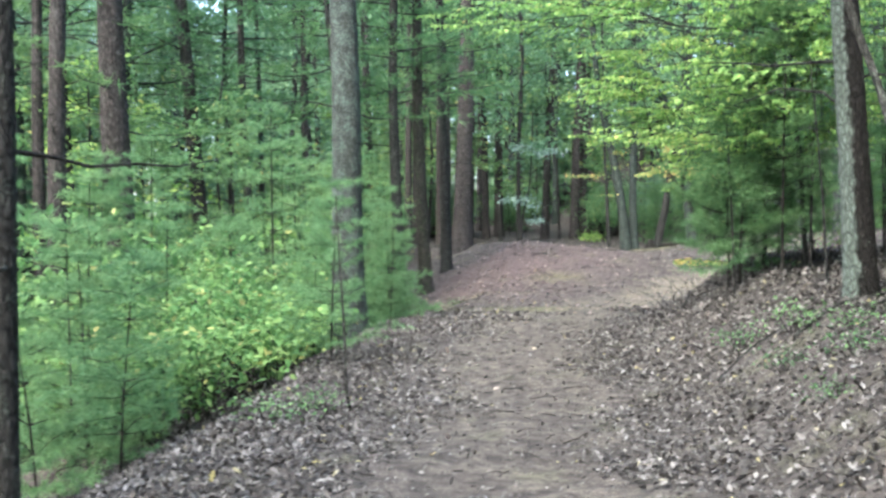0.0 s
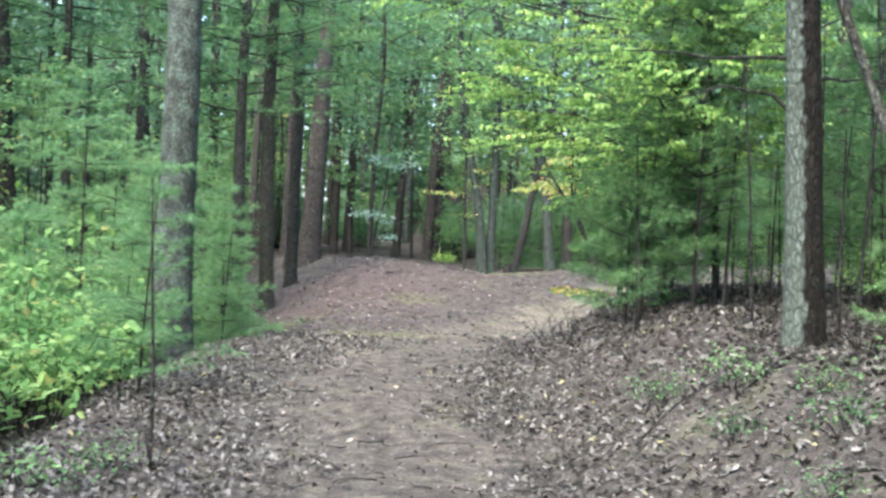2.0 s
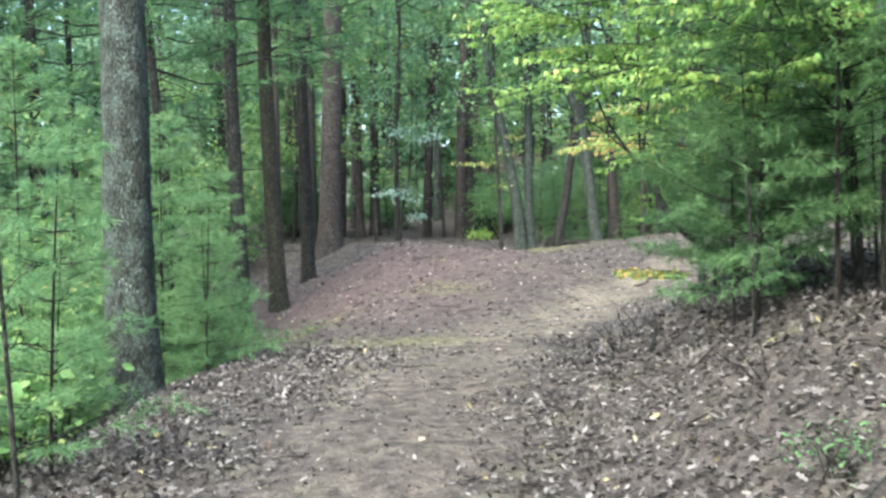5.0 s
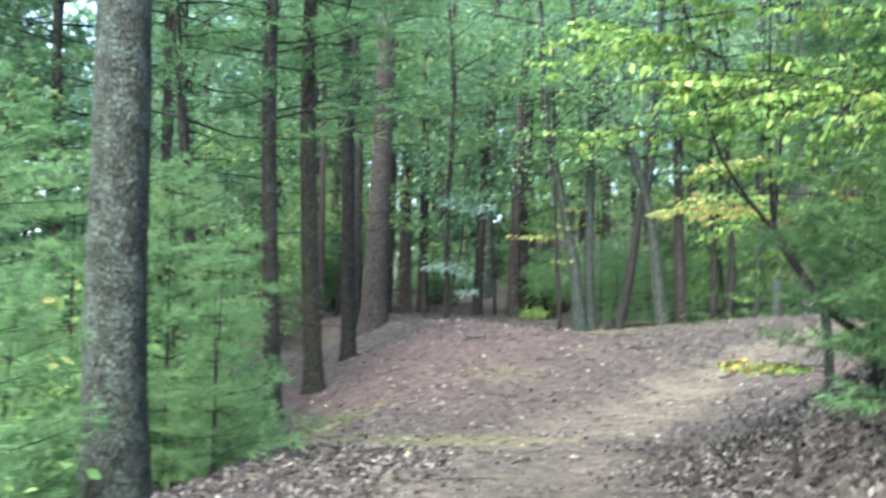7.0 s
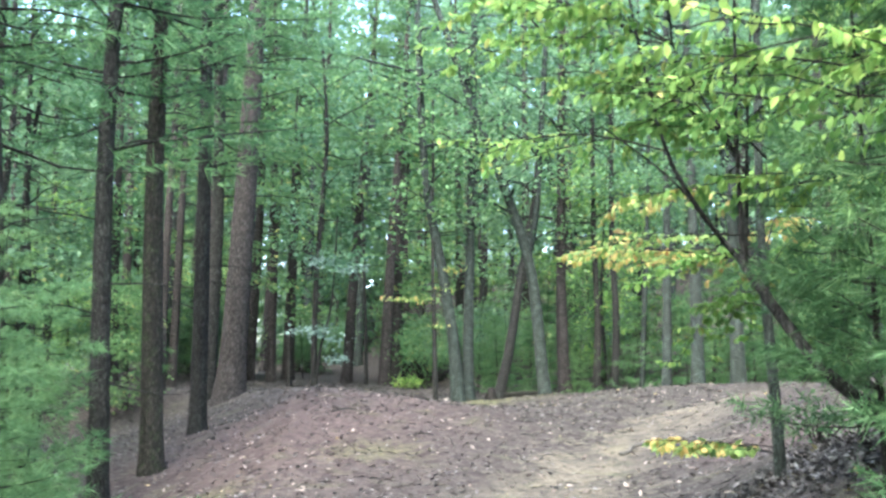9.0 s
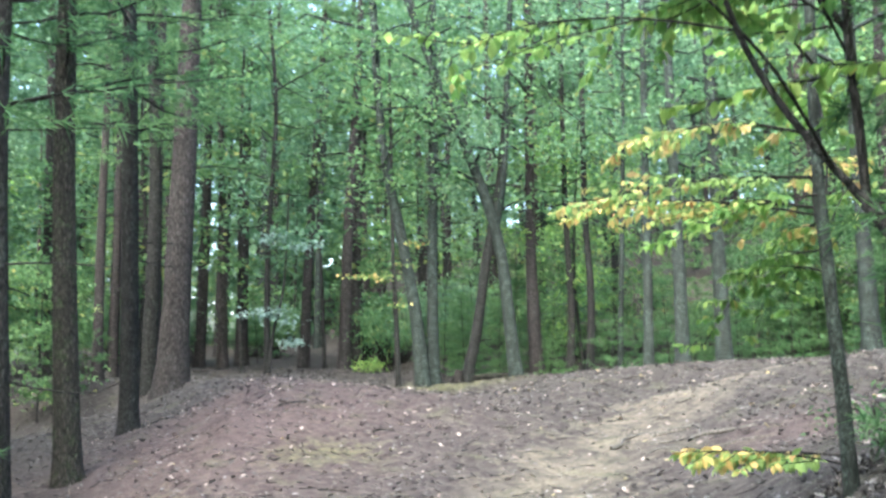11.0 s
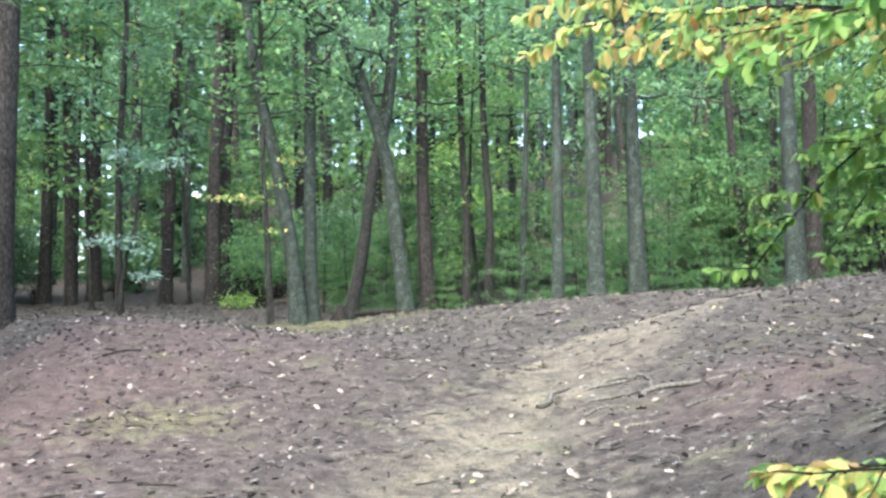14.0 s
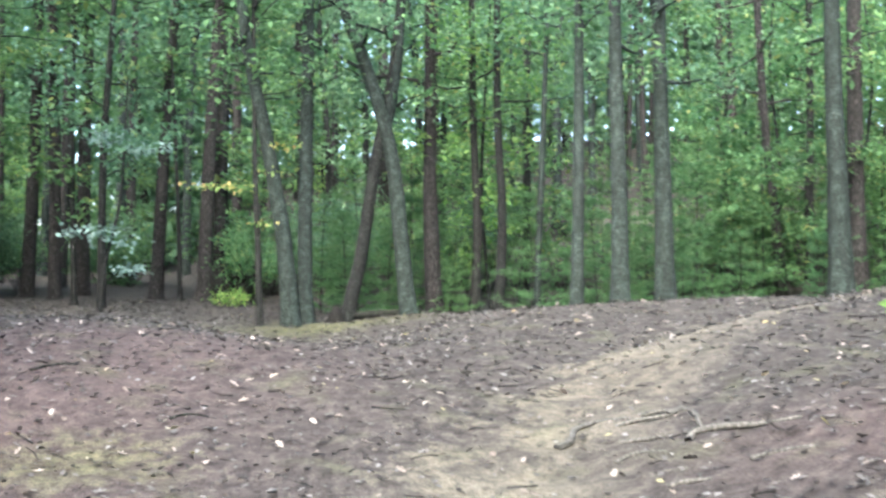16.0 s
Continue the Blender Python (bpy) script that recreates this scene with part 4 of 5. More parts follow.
LEFT_PINES = [(0, -1.4, 12.4, 0.85), (0, -0.95, 17.2, 0.8), (2, -2.0, 15.2, 0.8), (4, -1.9, 14.4, 0.85), (4, -2.8, 8.7, 0.85), (0, -3.6, 10.2, 1.0), (2, -3.3, 8.2, 1.0),
              (0, -1.0, 17.8, 0.85), (0, -2.0, 18.2, 1.3), (4, -1.2, 19.8, 0.9), (0, -2.6, 20.5, 1.4), (0, -1.6, 22.4, 1.3), (4, -3.2, 15.5, 1.1), (3, -3.6, 22, 1.0), (3, -5.2, 15, 0.9), (1, -6.4, 18.5, 1.1), (3, -7.5, 14.5, 1.0), (6, -1.6, 18.3, 0.85), (6, -2.9, 17.0, 1.0), (6, -2.0, 20.8, 0.9), (6, -2.9, 19.4, 1.1), (6, -3.6, 13.0, 0.72), (6, -3.9, 11.0, 0.8), (6, -4.6, 15.8, 1.0), (6, -2.3, 23.4, 1.1), (6, -4.4, 21, 1.2), (0, -3.5, 9.5, 0.95), (6, -6.4, 21.5, 1.2), (6, -5.8, 12.8, 1.0)]
RIGHT_PINES = [(1, 4.1, 12.3, 0.95), (0, 3.7, 13.2, 0.8), (3, 6.2, 14.2, 1.0), (1, 5.4, 9.4, 0.95), (1, 5.0, 15.2, 0.9), (3, 6.6, 11.0, 1.0), (3, 6.8, 9.0, 1.0), (1, 5.7, 7.9, 0.9), (0, 4.6, 8.8, 0.8), (1, 7.6, 15.5, 1.0), (3, 8.2, 12.5, 0.9), (3, 9.0, 16.0, 1.0), (1, 8.5, 10.0, 1.0), (3, 10.5, 14.0, 1.1), (1, 10.0, 19.0, 1.0), (3, 11.5, 17.0, 1.0), (3, 9.2, 21.0, 1.0), (1, 7.6, 18.5, 0.9), (1, 8.6, 7.4, 1.0), (3, 10.2, 10.8, 1.1), (5, 4.1, 14.6, 0.85), (5, 3.75, 12.9, 0.95), (5, 4.3, 13.7, 1.0), (5, 6.4, 12.6, 1.1), (5, 6.6, 10.0, 1.1)]
FAR_PINES = [(0, 8.8, 38, 0.8), (0, 9.6, 38.4, 0.9), (4, 8.2, 39.2, 0.9), (4, 10, 37.2, 0.8), (0, 11.6, 34.6, 0.9), (0, 12, 34.3, 0.8), (4, 14.5, 35.5, 1.2), (0, 15.6, 36.4, 1.4), (1, 17.4, 37.5, 1.1), (0, 13.6, 37, 1.1), (4, 9.4, 38.5, 1.1), (1, 11.2, 39.5, 0.8), (1, 16, 40.5, 1), (0, 18.8, 35, 1), (1, 20.5, 38, 1), (0, 9, 41, 1.2), (1, 3, 49, 1), (1, -1, 46, 1), (0, -2.2, 38, 1.3), (6, 10.4, 39, 0.65), (6, 13.2, 35.4, 0.6), (6, 14.9, 37.4, 0.7), (6, 16.8, 35.8, 0.7), (6, 12, 38.2, 0.7), (6, 18.4, 37.2, 0.8), (6, 7.4, 38.4, 0.7), (6, 19.6, 36.2, 0.7), (6, 22, 40, 0.9), (6, 10.8, 41, 0.9), (6, 17.5, 41, 0.9), (4, 11, 35, 0.9), (4, 7.8, 37.7, 0.8), (4, 17.6, 34.2, 0.9), (2, 7.9, 37, 0.7), (2, 8.8, 36.8, 0.8), (2, 9.7, 36.4, 0.7), (2, 11.6, 34.9, 0.8), (2, 13.6, 33.8, 0.9), (2, 14.6, 34.9, 0.8), (2, 16.8, 33.6, 0.9), (2, 18, 33, 0.9), (2, 15.2, 34.2, 1), (2, 12.4, 34.4, 0.9), (2, 10.2, 37.8, 0.9)]
_used = set()
for rows_, lab in ((LEFT_PINES, "feathery young white pine below the trail edge"), (RIGHT_PINES, "dense dark green young pine on the bank"), (FAR_PINES, "young pine in the undergrowth behind the crest")):
    for k_, x, y, s_ in rows_:
        far = y > 30
        if far:
            k_ = {0: 10, 4: 10, 6: 11, 1: 11, 3: 11, 5: 11, 2: 12}[k_]
        pick = (ps + [None] * 3 + far_ps)[k_]
        if k_ in _used:
            o_ = repeat(pick, x, y, random.uniform(0, 6.28), s_)
        else:
            o_ = put(pick, x, y, random.uniform(0, 6.28), s_)
            _used.add(k_)
        tagged(o_, lab, "pine sapling", "young pines")

# ---- bright shrubs below the trail edge ----


def shrub(seed, h=1.3, w=0.7, n_=16, leaf_mat=None, size=0.085, per=34, shape=LEAF_OVAL):
    rng = np.random.default_rng(seed)
    ob = new("leafy_shrub")
    paths, cen = [], []
    for q in range(n_):
        a, l = rng.uniform(0, 6.28), w * rng.uniform(0.3, 1.0)
        tip = np.array([math.cos(a) * l, math.sin(a) * l, h * rng.uniform(0.45, 1.05)])
        c = curve_points((rng.normal(0, 0.06), rng.normal(0, 0.06), -0.05), tip, 0.1, 7, rng)
        paths.append((c, 0.008, 0.0025))
        cen += [c[4], c[5], c[6]]
    part("branchwork", limb_mesh("stems", paths, M_TWIG, 5 if shape is LEAF_OVAL else 3), ob)
    part("foliage", crown_leaves("leaves", cen, per // 3, 0.15, 0.06, size, leaf_mat or M_SHRUB, shape, rng=rng), ob)
    return ob


sh_ = [shrub(11, size=0.1), shrub(12, 1.6, 0.9, 20, size=0.105), shrub(13, 0.9, 0.6, 12, size=0.1)]
_used = set()
for k_, x, y, s_ in [(0, -2.6, 12.8, 1.1), (1, -3.2, 13.6, 1.15), (0, -2.2, 13.8, 0.95), (1, -4.0, 12.4, 1.2), (2, -2.25, 12.0, 1.25), (0, -2.75, 11.3, 0.95), (1, -3.3, 12.2, 0.95), (0, -3.9, 11.4, 1.15), (1, -4.4, 14.2, 1.43), (0, -3.2, 15.6, 1.56), (2, -2.4, 14.6, 1.43), (1, -4.6, 17.0, 1.56), (0, -2.9, 17.4, 1.43), (1, -3.4, 19.2, 1.56), (1, -5.4, 12.8, 1.56), (0, -3.0, 10.7, 0.95), (1, -6.0, 16.0, 1.82)]:
    o_ = repeat(sh_[k_], x, y, random.uniform(0, 6.28), s_) if k_ in _used else put(sh_[k_], x, y, 0.4, s_)
    _used.add(k_)
    tagged(o_, "bright green leafy shrub below the trail edge", "shrub", "shrubs below the trail")

# ---- green undergrowth behind the crest ----
ug = [shrub(31, 1.6, 1.1, 26, M_LEAF, 0.1, 60, LEAF_SIMPLE), shrub(32, 2.2, 1.2, 30, M_LEAF_B, 0.105, 60, LEAF_SIMPLE), shrub(33, 1.2, 0.8, 20, M_SHRUB, 0.09, 42, LEAF_SIMPLE)]
_r, _used = np.random.default_rng(44), set()
for q in range(80):
    y = _r.uniform(38, 48)
    x = _r.uniform(6.5, 12 + (y - 30) * 1.1) if q % 4 else _r.uniform(-3, 8)
    if q % 4 == 0:
        y += 8
    if x > 9 and q % 2:
        continue
    k_ = int(_r.integers(0, 3))
    if k_ == 2 and q % 3:
        k_ = 0
    o_ = repeat(ug[k_], x, y, _r.uniform(0, 6.28), _r.uniform(0.8, 1.4)) if k_ in _used else put(ug[k_], x, y, 0.2)
    _used.add(k_)
    tagged(o_, "green leafy bush in the undergrowth behind the crest", "shrub", "bushes behind the crest")

for x, y, k_, s_ in ((6.2, 9.4, 0, 0.6), (7.0, 10.6, 2, 0.8), (6.0, 12.2, 2, 0.6), (7.4, 12.0, 0, 0.7), (6.8, 13.6, 2, 0.8), (8.0, 9.0, 1, 0.6), (8.4, 11.4, 0, 0.8), (9.0, 13.4, 1, 0.7), (7.6, 15.0, 2, 0.8), (6.4, 7.4, 2, 0.7), (7.6, 7.6, 0, 0.7), (5.6, 14.0, 2, 0.5), (9.6, 15.6, 0, 0.9), (10.0, 12.2, 1, 0.8)):
    o_ = repeat(ug[k_], x, y, _r.uniform(0, 6.28), s_)
    tagged(o_, "low green bush among the young pines on the bank", "shrub", "bushes on the bank")

# ---- undergrowth trees that fill the woods ----
under = [
    broadleaf(8.5, 0.07, 1.8, 2.3, 160, 16, 0.20, M_DARK, M_LEAF, 501, 0.34, 0.10, limbs_n=18),
    broadleaf(10.5, 0.11, 2.8, 2.7, 160, 15, 0.21, M_DARK, M_LEAF_B, 502, 0.38, 0.12, limbs_n=18),
    broadleaf(6.0, 0.045, 1.0, 1.8, 130, 15, 0.17, M_DARK, M_LEAF, 503, 0.30, 0.08, limbs_n=16),
    broadleaf(13.0, 0.14, 4.5, 3.0, 160, 14, 0.22, M_GREY, M_LEAF_B, 504, 0.42, 0.14, limbs_n=18),
    broadleaf(7.0, 0.05, 1.2, 2.0, 120, 15, 0.17, M_DARK, M_LEAF_Y, 505, 0.30, 0.08, limbs_n=16),
    broadleaf(3.0, 0.02, 0.4, 1.2, 90, 14, 0.14, M_DARK, M_LEAF, 506, 0.25, 0.07, limbs_n=12),
]
_rng = np.random.default_rng(99)
_spots, _used = [], set()


def clear(x, y):
    """Keeps the trail, the mound and the ways of sight over it open."""
    if y < 24:
        return x < -5.5 or x > 13.5
    if y < 32:
        return x < -3.5 or x > 18 + (y - 24) * 0.4
    if y < 39:
        return x < -1.5 or x > 17 or (y > 37 and 9.5 < x)
    return True


_tries = 0
while len(_spots) < 230 and _tries < 9000:
    _tries += 1
    y = _rng.uniform(6, 78)
    x = _rng.uniform(-30, 48) if y > 30 else _rng.uniform(-22, 22)
    if abs(math.atan2(x - 1.5, y + 2)) > 0.75 or not clear(x, y):
        continue
    if any((x - a) ** 2 + (y - b) ** 2 < (1.9 if y < 50 else 5.0) for a, b in _spots):
        continue
    _spots.append((x, y))
    if -2 < x < 7.5 and 39 < y < 55 and len(_spots) % 5 < 3:
        continue
    k_ = int(_rng.choice([0, 0, 1, 2, 2, 2, 3, 4, 5, 5, 5, 5]))
    s_ = _rng.uniform(0.8, 1.25)
    o_ = repeat(under[k_], x, y, _rng.uniform(0, 6.28), s_) if k_ in _used else put(under[k_], x, y, 0.3, s_)
    _used.add(k_)
    tagged(o_, "slender green broadleaf tree in the undergrowth", "tree", "undergrowth trees")
for q in range(26):
    x, y = _rng.uniform(-24, -5), _rng.uniform(24, 48)
    o_ = repeat(under[3 if q % 2 else 1], x, y, _rng.uniform(0, 6.28), _rng.uniform(0.9, 1.3))
    tagged(o_, "slender green broadleaf tree in the undergrowth", "tree", "undergrowth trees")
# unseen canopy added to shade the bank and slope beside the trail; then far fill
for x, y, s_ in ((6.8, 7.0, 1.1), (7.4, 11.0, 1.15), (8.6, 14.6, 1.2), (7.2, 3.2, 1.15), (6.0, -0.5, 1.2), (9.8, 18.5, 1.2), (-5.6, 3.0, 1.1), (5.4, 5.2, 1.25), (6.2, 9.2, 1.3), (3.6, 59.0, 1.5), (0.8, 60.0, 1.5), (6.4, 61.0, 1.5), (19.0, 48.0, 1.0), (22.0, 52.0, 1.1), (25.0, 55.0, 1.1), (17.0, 54.0, 1.2), (28.0, 50.0, 1.0), (21.0, 58.0, 1.2), (14.0, 52.0, 1.2), (24.0, 62.0, 1.2)):
    o_ = repeat(under[3], x, y, _rng.uniform(0, 6.28), s_)
    tagged(o_, "slender green broadleaf tree in the undergrowth", "tree", "undergrowth trees")
# leafy growth up the hillside
for k_, x, y, s_ in ((2, 18.5, 34.2, 1.0), (5, 19.6, 35.0, 1.2), (2, 20.8, 34.8, 1.1), (0, 22.0, 37.4, 1.0), (2, 23.5, 36.0, 1.1), (0, 24.5, 40.0, 1.0), (1, 27.0, 39.0, 1.0), (0, 26.0, 44.0, 1.1), (1, 30.0, 42.0, 1.1), (3, 29.0, 47.0, 1.0), (1, 33.0, 45.0, 1.1), (5, 17.4, 36.4, 1.3), (5, 21.6, 36.2, 1.3), (5, 23.0, 38.4, 1.4), (2, 25.4, 37.6, 1.2), (3, 35.0, 50.0, 1.2), (4, 26.8, 41.4, 1.0), (5, 18.0, 39.0, 1.4), (0, 19.8, 41.0, 1.0)):
    o_ = repeat(under[k_], x, y, _rng.uniform(0, 6.28), s_)
    tagged(o_, "slender green broadleaf tree on the hillside", "tree", "undergrowth trees")
for k_, o_ in enumerate(under):
    if k_ not in _used:
        put(o_, -20 - k_ * 2, 40)
        tagged(o_, "slender green broadleaf tree in the undergrowth", "tree", "undergrowth trees")

# tall bare trunks among them
tall = [forest_pine(16, 0.16, 601, 9, 12, (0.3, 0.1), M_PINE, 3), forest_pine(15, 0.11, 602, 9, 10, (-0.5, 0.2), M_DARK, 3), forest_pine(17, 0.2, 603, 10, 14, (0.4, 0), M_PINE, 4)]
_used, _n, _tries = set(), 0, 0
while _n < 85 and _tries < 5000:
    _tries += 1
    y = _rng.uniform(14, 75)
    x = _rng.uniform(-26, 45)
    if abs(math.atan2(x - 1.5, y + 2)) > 0.7 or not clear(x, y) or (36 < y < 47 and 0 < x < 14):
        continue
    k_ = int(_rng.integers(0, 3))
    o_ = repeat(tall[k_], x, y, _rng.uniform(0, 6.28), _rng.uniform(0.75, 1.15)) if k_ in _used else put(tall[k_], x, y)
    _used.add(k_)
    _n += 1
    tagged(o_, "tall straight forest trunk with high boughs", "tree", "forest trunks")

for x, y, k_, s_ in ((-3.2, 43.0, 0, 1.0), (-1.2, 50.0, 2, 1.0), (1.6, 54.0, 0, 1.1), (-5.4, 40.0, 1, 1.1), (-2.6, 55.0, 1, 1.2), (4.0, 56.0, 2, 1.0)):
    o_ = repeat(tall[k_], x, y, _rng.uniform(0, 6.28), s_)
    tagged(o_, "tall straight forest trunk with high boughs", "tree", "forest trunks")

# far woods all round: trunks and leaves too many to tell apart


def far_woods():
    rng = np.random.default_rng(5)
    b = Bits()
    leafs = []
    for q in range(640):
        a = rng.uniform(0, 2 * math.pi)
        d = rng.uniform(34, 95)
        x, y = 2 + d * math.sin(a), 14 + d * math.cos(a)
        ahead = abs(math.atan2(x - 1.5, y + 2)) < 0.75
        if ahead and d < 52:
            continue
        z = float(land(x, y, False))
        h = rng.uniform(15, 25)
        b.add(*tube(np.array([[x, y, z - 0.3], [x + rng.normal(0, 0.3), y, z + h * 0.5], [x + rng.normal(0, 0.5), y, z + h]]), [0.2, 0.15, 0.05], 7))
        m = 1400 if ahead else 160
        rad = 3.4
        th = rng.uniform(0, 6.28, m)
        rr = rad * np.sqrt(rng.random(m))
        zz = z + h * np.clip(rng.beta(1.3, 1.1, m) * 1.05, 0.02, 1.05)
        pos = np.stack([x + rr * np.cos(th), y + rr * np.sin(th), zz], -1)
        leafs.append(leaves_np(pos, rng.uniform(0.45, 0.9, m) * (1 if ahead else 2.6), 0.7, LEAF_SIMPLE, rng))
    ob = tagged(new("far_trunks", b.mesh("far_trunks", M_DARK, True)), "far woodland trunks", "woods", kind="stuff")
    lb = Bits()
    for v, f in leafs:
        lb.add(v, f)
    tagged(new("far_foliage", lb.mesh("far_foliage", M_LEAF_B)), "far green woodland foliage", "woods", kind="stuff")


far_woods()

# ---- the forest floor: fallen leaves, twigs, roots ----


def litter():
    rng = np.random.default_rng(17)
    k = 720000
    x, y = rng.uniform(-6, 16, k), rng.uniform(3, 46, k)
    w = wear(x, y)
    bare = 1 - smooth01((np.abs(x - trail_x(y) + 0.25 * np.sin(y * 1.1)) - 0.3 + 0.2 * np.sin(y * 2.7 + x)) / 1.15)
    d = np.where(y < 18, 1.15 * np.clip(1 - 0.95 * bare, 0.13, 1), np.where(y < 32, 0.13, 0.15) * np.clip(1 - 0.55 * w, 0.14, 1))
    d = np.where((y > 18) & (x > bank_x(y) + 2.2), 0.16, d)
    d = d * (0.8 + 0.2 * np.sin(x * 2.1 + np.sin(y * 1.7) * 2) * np.sin(y * 1.9 + 1))
    keep = (rng.random(k) < d) & ((y > 18) | ((x > -3.4) & (x < 6.5))) & (x < 3 + 0.42 * y) & (x > -1.5 - 0.32 * y)
    x, y = x[keep], y[keep]
    z = land(x, y) + rng.uniform(0.005, 0.03, len(x))
    pos = np.stack([x, y, z], -1)
    size = rng.uniform(0.034, 0.078, len(x)) * np.where(y > 18, 1.1, 0.92 - 0.25 * bare[keep])
    lobed = rng.random(len(x)) < np.where(y < 15, 0.45, 0.3)
    b = Bits()
    for sel, tl in ((y < 18, 0.5), (y >= 18, 0.25)):
        b.add(*leaves_np(pos[lobed & sel], size[lobed & sel] * 1.15, tl, LEAF_LOBED, rng))
        b.add(*leaves_np(pos[~lobed & sel], size[~lobed & sel], tl, LEAF_SIMPLE, rng))
    tagged(new("leaf_litter", b.mesh("leaf_litter", M_LITTER)), "dry brown and tan fallen oak leaves on the ground", "leaf litter", kind="stuff")


litter()


def twigs():
    rng = np.random.default_rng(23)
    b = Bits()
    for q in range(650):
        y = rng.uniform(5, 33)
        x = rng.uniform(-2.5, 3 + 0.36 * y)
        a, l = rng.uniform(0, 6.28), rng.uniform(0.06, 0.3)
        p = np.array([[x, y], [x + math.cos(a) * l * 0.5 + rng.normal(0, 0.02), y + math.sin(a) * l * 0.5 + rng.normal(0, 0.02)], [x + math.cos(a) * l, y + math.sin(a) * l]])
        z = land(p[:, 0], p[:, 1]) + 0.015 + np.array([0, rng.uniform(0, 0.02), rng.uniform(0, 0.03)])
        b.add(*tube(np.column_stack([p, z]), [0.006, 0.005, 0.003], 5))
    tagged(new("twigs", b.mesh("twigs", M_TWIG, True)), "scattered dark fallen twigs", "twigs", kind="stuff")


twigs()


def roots():
    """Worn tree roots that cross the trail below the crest."""
    ob = new("tree_roots")
    rows = [((7.11, 23.76), (7.22, 23.76), (7.2, 23.54), (7.07, 23.26), (7.02, 23.12)), ((6.81, 23.01), (6.95, 23.11), (7.1, 22.87), (7.19, 22.66), (7.4, 22.5)), ((6.13, 23.8), (6.28, 23.86), (6.43, 24.07), (6.67, 24.13), (6.91, 24.03)),
            ((6.29, 23.15), (6.47, 23.14), (6.62, 22.99)), ((6.23, 22.35), (6.35, 22.28), (6.47, 22.21)), ((6.79, 22.24), (6.94, 22.08), (7.06, 21.91)), ((6.55, 23.55), (6.7, 23.4), (6.82, 23.34)), ((6.99, 24.04), (7.1, 23.98), (7.22, 23.93)), ((6.7, 23.9), (6.9, 23.85), (7.1, 23.76))]
    for q, knots in enumerate(rows):
        p = spline([(a, c, 0) for a, c in knots], 18)
        r = np.linspace(0.034 if q < 3 else 0.02, 0.012, 18)
        p[:, 2] = land(p[:, 0], p[:, 1]) + r * (0.0 + 0.6 * np.sin(np.linspace(0.0, math.pi, 18)))
        v, f = tube(p, r, 8, 0.12)
        part("root", make_mesh("root", v, f, M_ROOT, True), ob)
    tagged(ob, "worn grey tree roots across the trail", "roots")


roots()

# ---- small plants and brush beside the trail ----
herb = shrub(51, 0.42, 0.4, 10, M_NEEDLE_D, 0.05, 18)
herb.name = "small_plant"
_first = True
for x, y, s_ in [(3.1, 7.6, 0.7), (3.5, 6.9, 0.8), (2.9, 8.6, 0.55), (3.4, 8.3, 0.65), (3.9, 8.0, 0.8), (3.3, 9.4, 0.8), (2.7, 7.0, 0.5), (3.2, 6.3, 0.7), (3.0, 10.2, 0.7), (-1.5, 8.9, 0.9), (-1.2, 9.6, 0.7), (5.3, 16.6, 1.0), (5.6, 17.6, 1.1), (6.0, 17.0, 1.3), (5.9, 18.2, 1.0), (5.5, 16.2, 0.9), (-0.5, 22.6, 0.9), (0.2, 21.2, 0.7)]:
    o_ = put(herb, x, y, 0.3, s_) if _first else repeat(herb, x, y, random.uniform(0, 6.28), s_)
    _first = False
    tagged(o_, "small green leafy plant among fallen leaves", "plant", "small plants")


def brush(x, y, seed, n_=9, h=0.5, spread=0.45):
    """A bare twiggy bush."""
    rng = np.random.default_rng(seed)
    ob = new("bare_bush")
    for q in range(n_):
        a, l = rng.uniform(0, 6.28), spread * rng.uniform(0.3, 1)
        c = curve_points((rng.normal(0, 0.04), rng.normal(0, 0.04), -0.04), (math.cos(a) * l, math.sin(a) * l, h * rng.uniform(0.5, 1.1)), 0.12, 7, rng)
        part("twig", limb_mesh("twig", [(c, 0.007, 0.002)], M_TWIG, 5), ob)
    put(ob, x, y)
    tagged(ob, "bare dark twiggy bush at the foot of the bank", "bush")


brush(3.45, 15.7, 1, 11, 0.6, 0.5)
brush(3.8, 16.1, 2, 8, 0.5, 0.5)
brush(4.5, 9.6, 3, 8, 0.35, 0.8)
brush(3.3, 11.7, 4, 7, 0.4, 0.4)
brush(-0.9, 9.7, 5, 7, 0.45, 0.35)


def fallen_branch(knots, r, lab):
    p = spline([(a, c, 0) for a, c in knots], 16)
    p[:, 2] = land(p[:, 0], p[:, 1]) + r + 0.01 + 0.03 * np.sin(np.linspace(0.3, 2.6, 16))
    v, f = tube(p, np.linspace(r, r * 0.4, 16), 8, 0.08)
    tagged(new("fallen_branch", make_mesh("fallen_branch", v, f, M_DARK, True)), lab, "branch")


for kn, r in [([(3.2, 9.2), (3.9, 9.5), (4.6, 10.2)], 0.018), ([(3.6, 8.6), (4.3, 9.3), (5.0, 9.5)], 0.014), ([(3.3, 14.1), (3.6, 14.9), (3.75, 15.6)], 0.02), ([(2.6, 9.6), (3.0, 9.75), (3.4, 9.7)], 0.012), ([(2.2, 26.3), (2.4, 26.4), (2.6, 26.42)], 0.016), ([(3.3, 24.9), (3.45, 24.93), (3.6, 24.9)], 0.014)]:
    fallen_branch(kn, r, "dark fallen branch lying on the leaf litter")

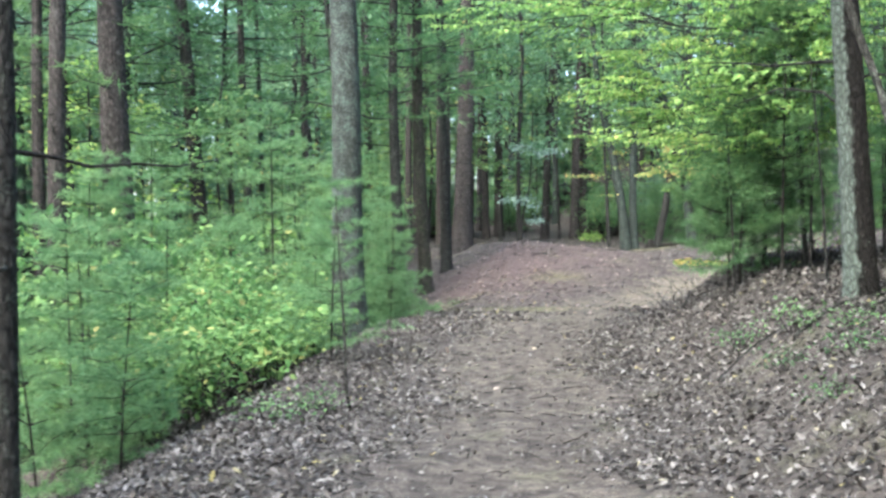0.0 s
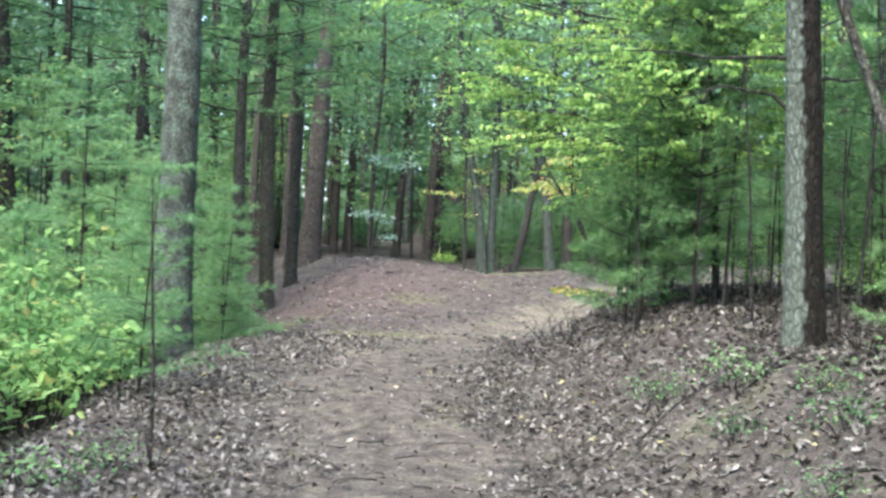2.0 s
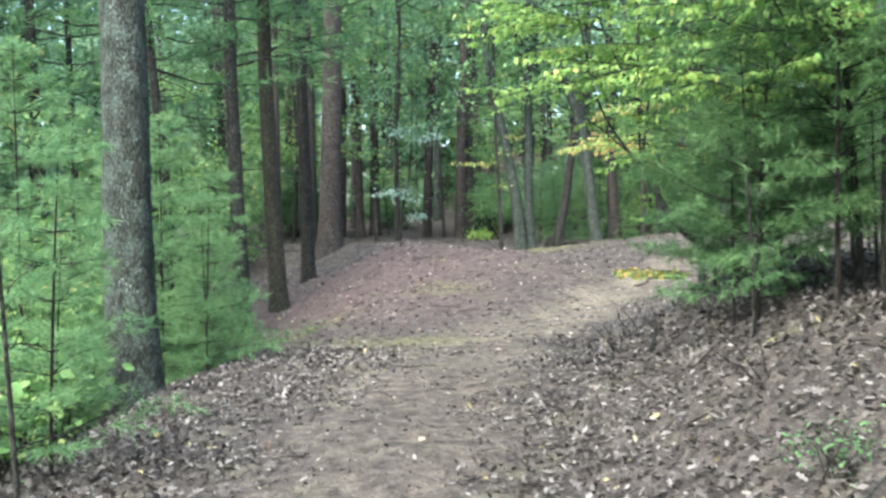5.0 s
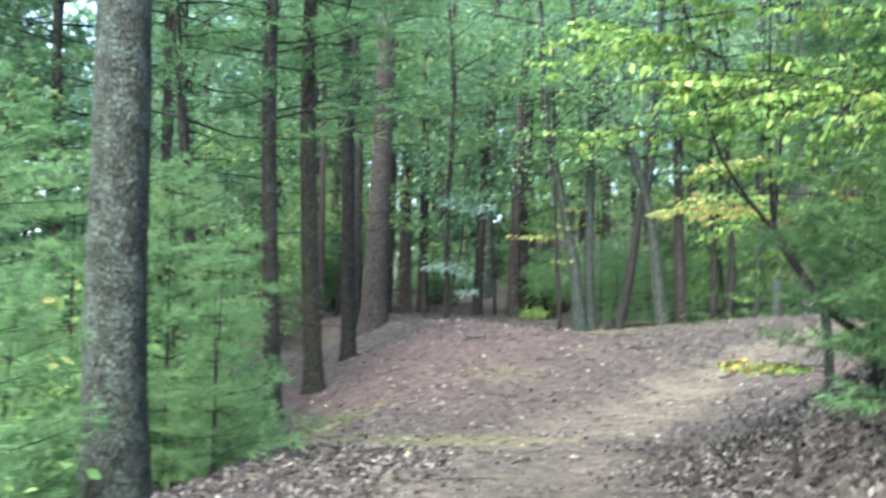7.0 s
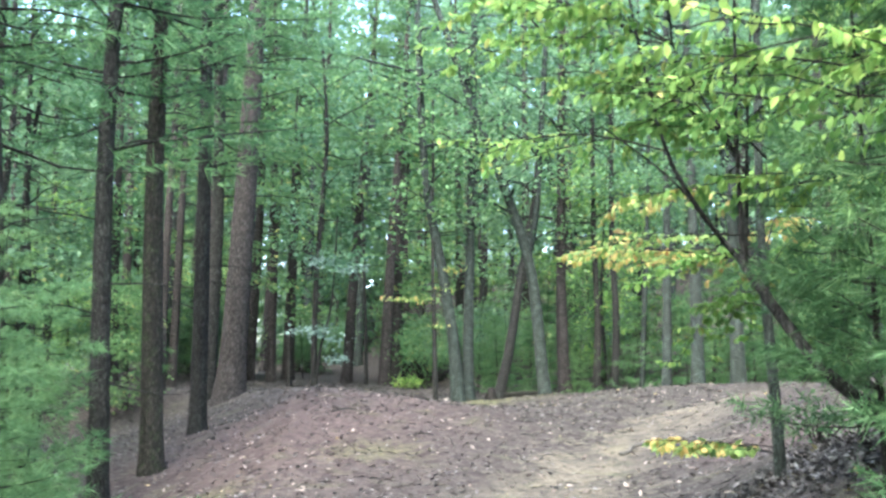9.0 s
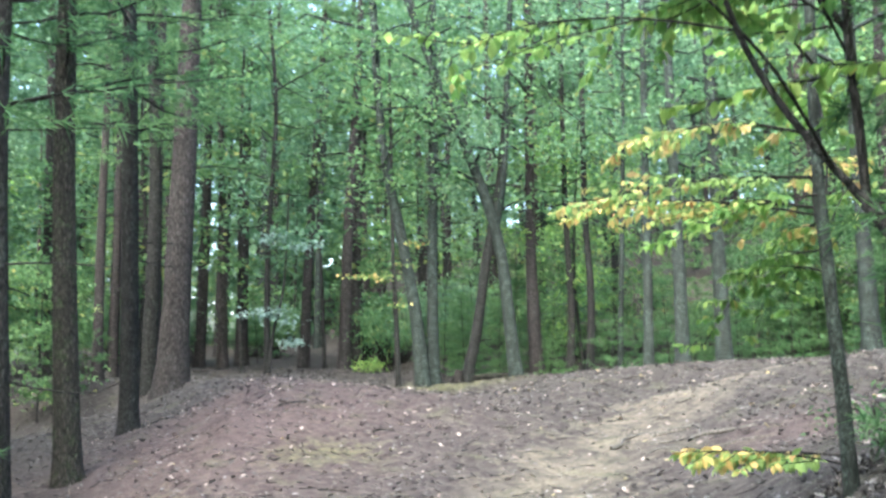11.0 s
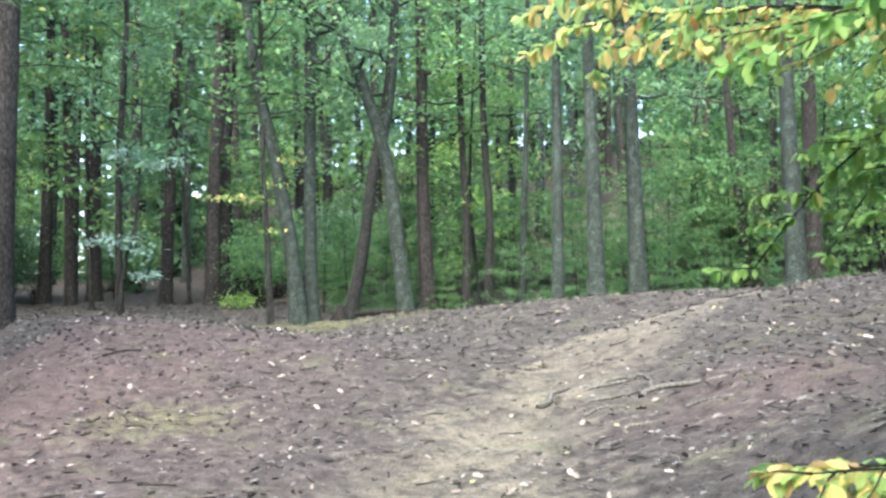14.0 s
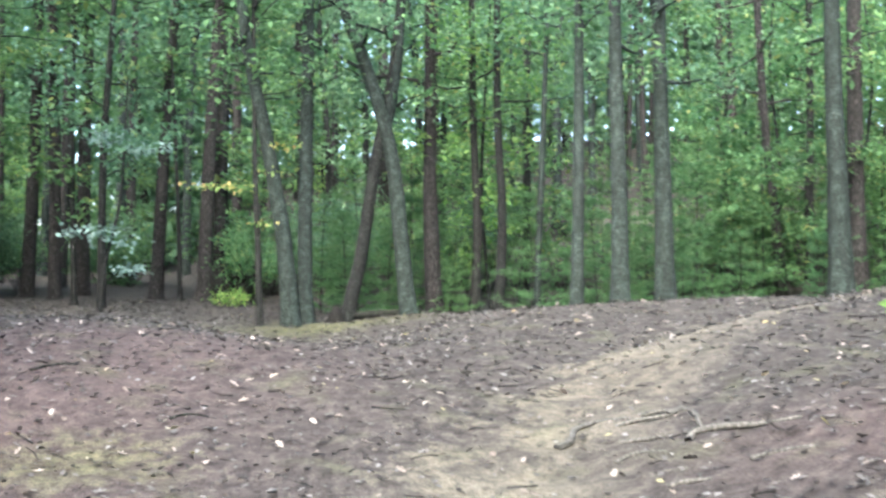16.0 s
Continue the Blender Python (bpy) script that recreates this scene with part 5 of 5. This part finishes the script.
# ---- bare thin stems under the young pines of the bank ----
_r = np.random.default_rng(61)
for q in range(26):
    x, y = _r.uniform(3.6, 7.2), _r.uniform(10.2, 14.6)
    ob = new("dead_sapling")
    h = _r.uniform(1.6, 3.2)
    dx, dy = _r.normal(0, 0.12, 2)
    part("trunk", trunk_mesh("trunk", [(0, 0, -0.08), (dx * 0.4, dy * 0.4, h * 0.5), (dx, dy, h)], _r.uniform(0.013, 0.024), 0.006, M_DARK, 7, 0.06, 0.25, 14), ob)
    for e in range(3):
        z = h * _r.uniform(0.35, 0.95)
        a, l_ = _r.uniform(0, 6.28), _r.uniform(0.15, 0.45)
        c = curve_points((dx * z / h, dy * z / h, z), (dx * z / h + math.cos(a) * l_, dy * z / h + math.sin(a) * l_, z + 0.2 * l_), 0.08, 5)
        part("twig", limb_mesh("twig", [(c, 0.005, 0.002)], M_DARK, 4), ob)
    put(ob, x, y)
    tagged(ob, "thin dark bare sapling among young pines", "tree", "bare saplings on the bank")


_t = new("dead_sapling")
part("trunk", trunk_mesh("trunk", [(0, 0, -0.08), (-0.02, 0, 0.6), (-0.06, 0.02, 1.3), (-0.1, 0, 2.1)], 0.018, 0.007, M_DARK, 8, 0.06, 0.3, 18), _t)
for z, a, l_ in ((0.75, 0.4, 0.35), (1.0, 2.6, 0.3), (1.25, 5.2, 0.25), (1.5, 1.4, 0.22)):
    c = curve_points((-0.04, 0.01, z), (-0.04 + math.cos(a) * l_, 0.01 + math.sin(a) * l_, z + 0.1), 0.08, 5)
    part("twig", limb_mesh("twig", [(c, 0.005, 0.002)], M_DARK, 4), _t)
put(_t, -1.0, 10.4)
tagged(_t, "thin dark bare sapling at the edge of the trail", "tree")


_t = new("tree_stump")
_v, _f = tube(np.array([[0, 0, -0.15], [0, 0, 0.05], [0.02, 0.01, 0.2], [0.05, 0.02, 0.34], [0.06, 0.02, 0.36]]), [0.2, 0.15, 0.12, 0.1, 0.02], 12, 0.25)
part("trunk", make_mesh("trunk", _v, _f, M_TWIG, True), _t)
put(_t, 7.12, 35.8)
tagged(_t, "small dark rotten stump beside the twin trunk", "stump")
_p = np.array([[7.5, 36.0], [7.8, 36.15], [8.15, 36.17], [8.5, 36.1]])
_v, _f = tube(np.column_stack([_p, land(_p[:, 0], _p[:, 1], False) + 0.07]), [0.07, 0.075, 0.07, 0.05], 10, 0.1)
tagged(new("fallen_log", make_mesh("fallen_log", _v, _f, M_MOSS, True)), "short mossy log on the ground behind the crest", "log")
_t = shrub(71, 0.5, 0.6, 14, M_LEAF_Y, 0.09, 36, LEAF_SIMPLE)
put(_t, 6.0, 42.0)
tagged(_t, "low yellowing bush behind the crest", "shrub")


def pale_leaves():
    """Larger pale oak leaves scattered over the mound and the trail."""
    rng = np.random.default_rng(77)
    k = 2200
    x, y = rng.uniform(-1.0, 13, k), rng.uniform(4, 32, k)
    ok = (x < 3 + 0.36 * y) & ((y > 17) | (rng.random(k) < 0.15))
    x, y = x[ok], y[ok]
    pos = np.stack([x, y, land(x, y) + rng.uniform(0.012, 0.03, len(x))], -1)
    v, f = leaves_np(pos, rng.uniform(0.045, 0.1, len(x)), 0.35, LEAF_LOBED, rng)
    tagged(new("scattered_leaves", make_mesh("scattered_leaves", v, f, M_PALE)), "pale dry oak leaves scattered on the bare ground", "leaf litter", kind="stuff")


pale_leaves()
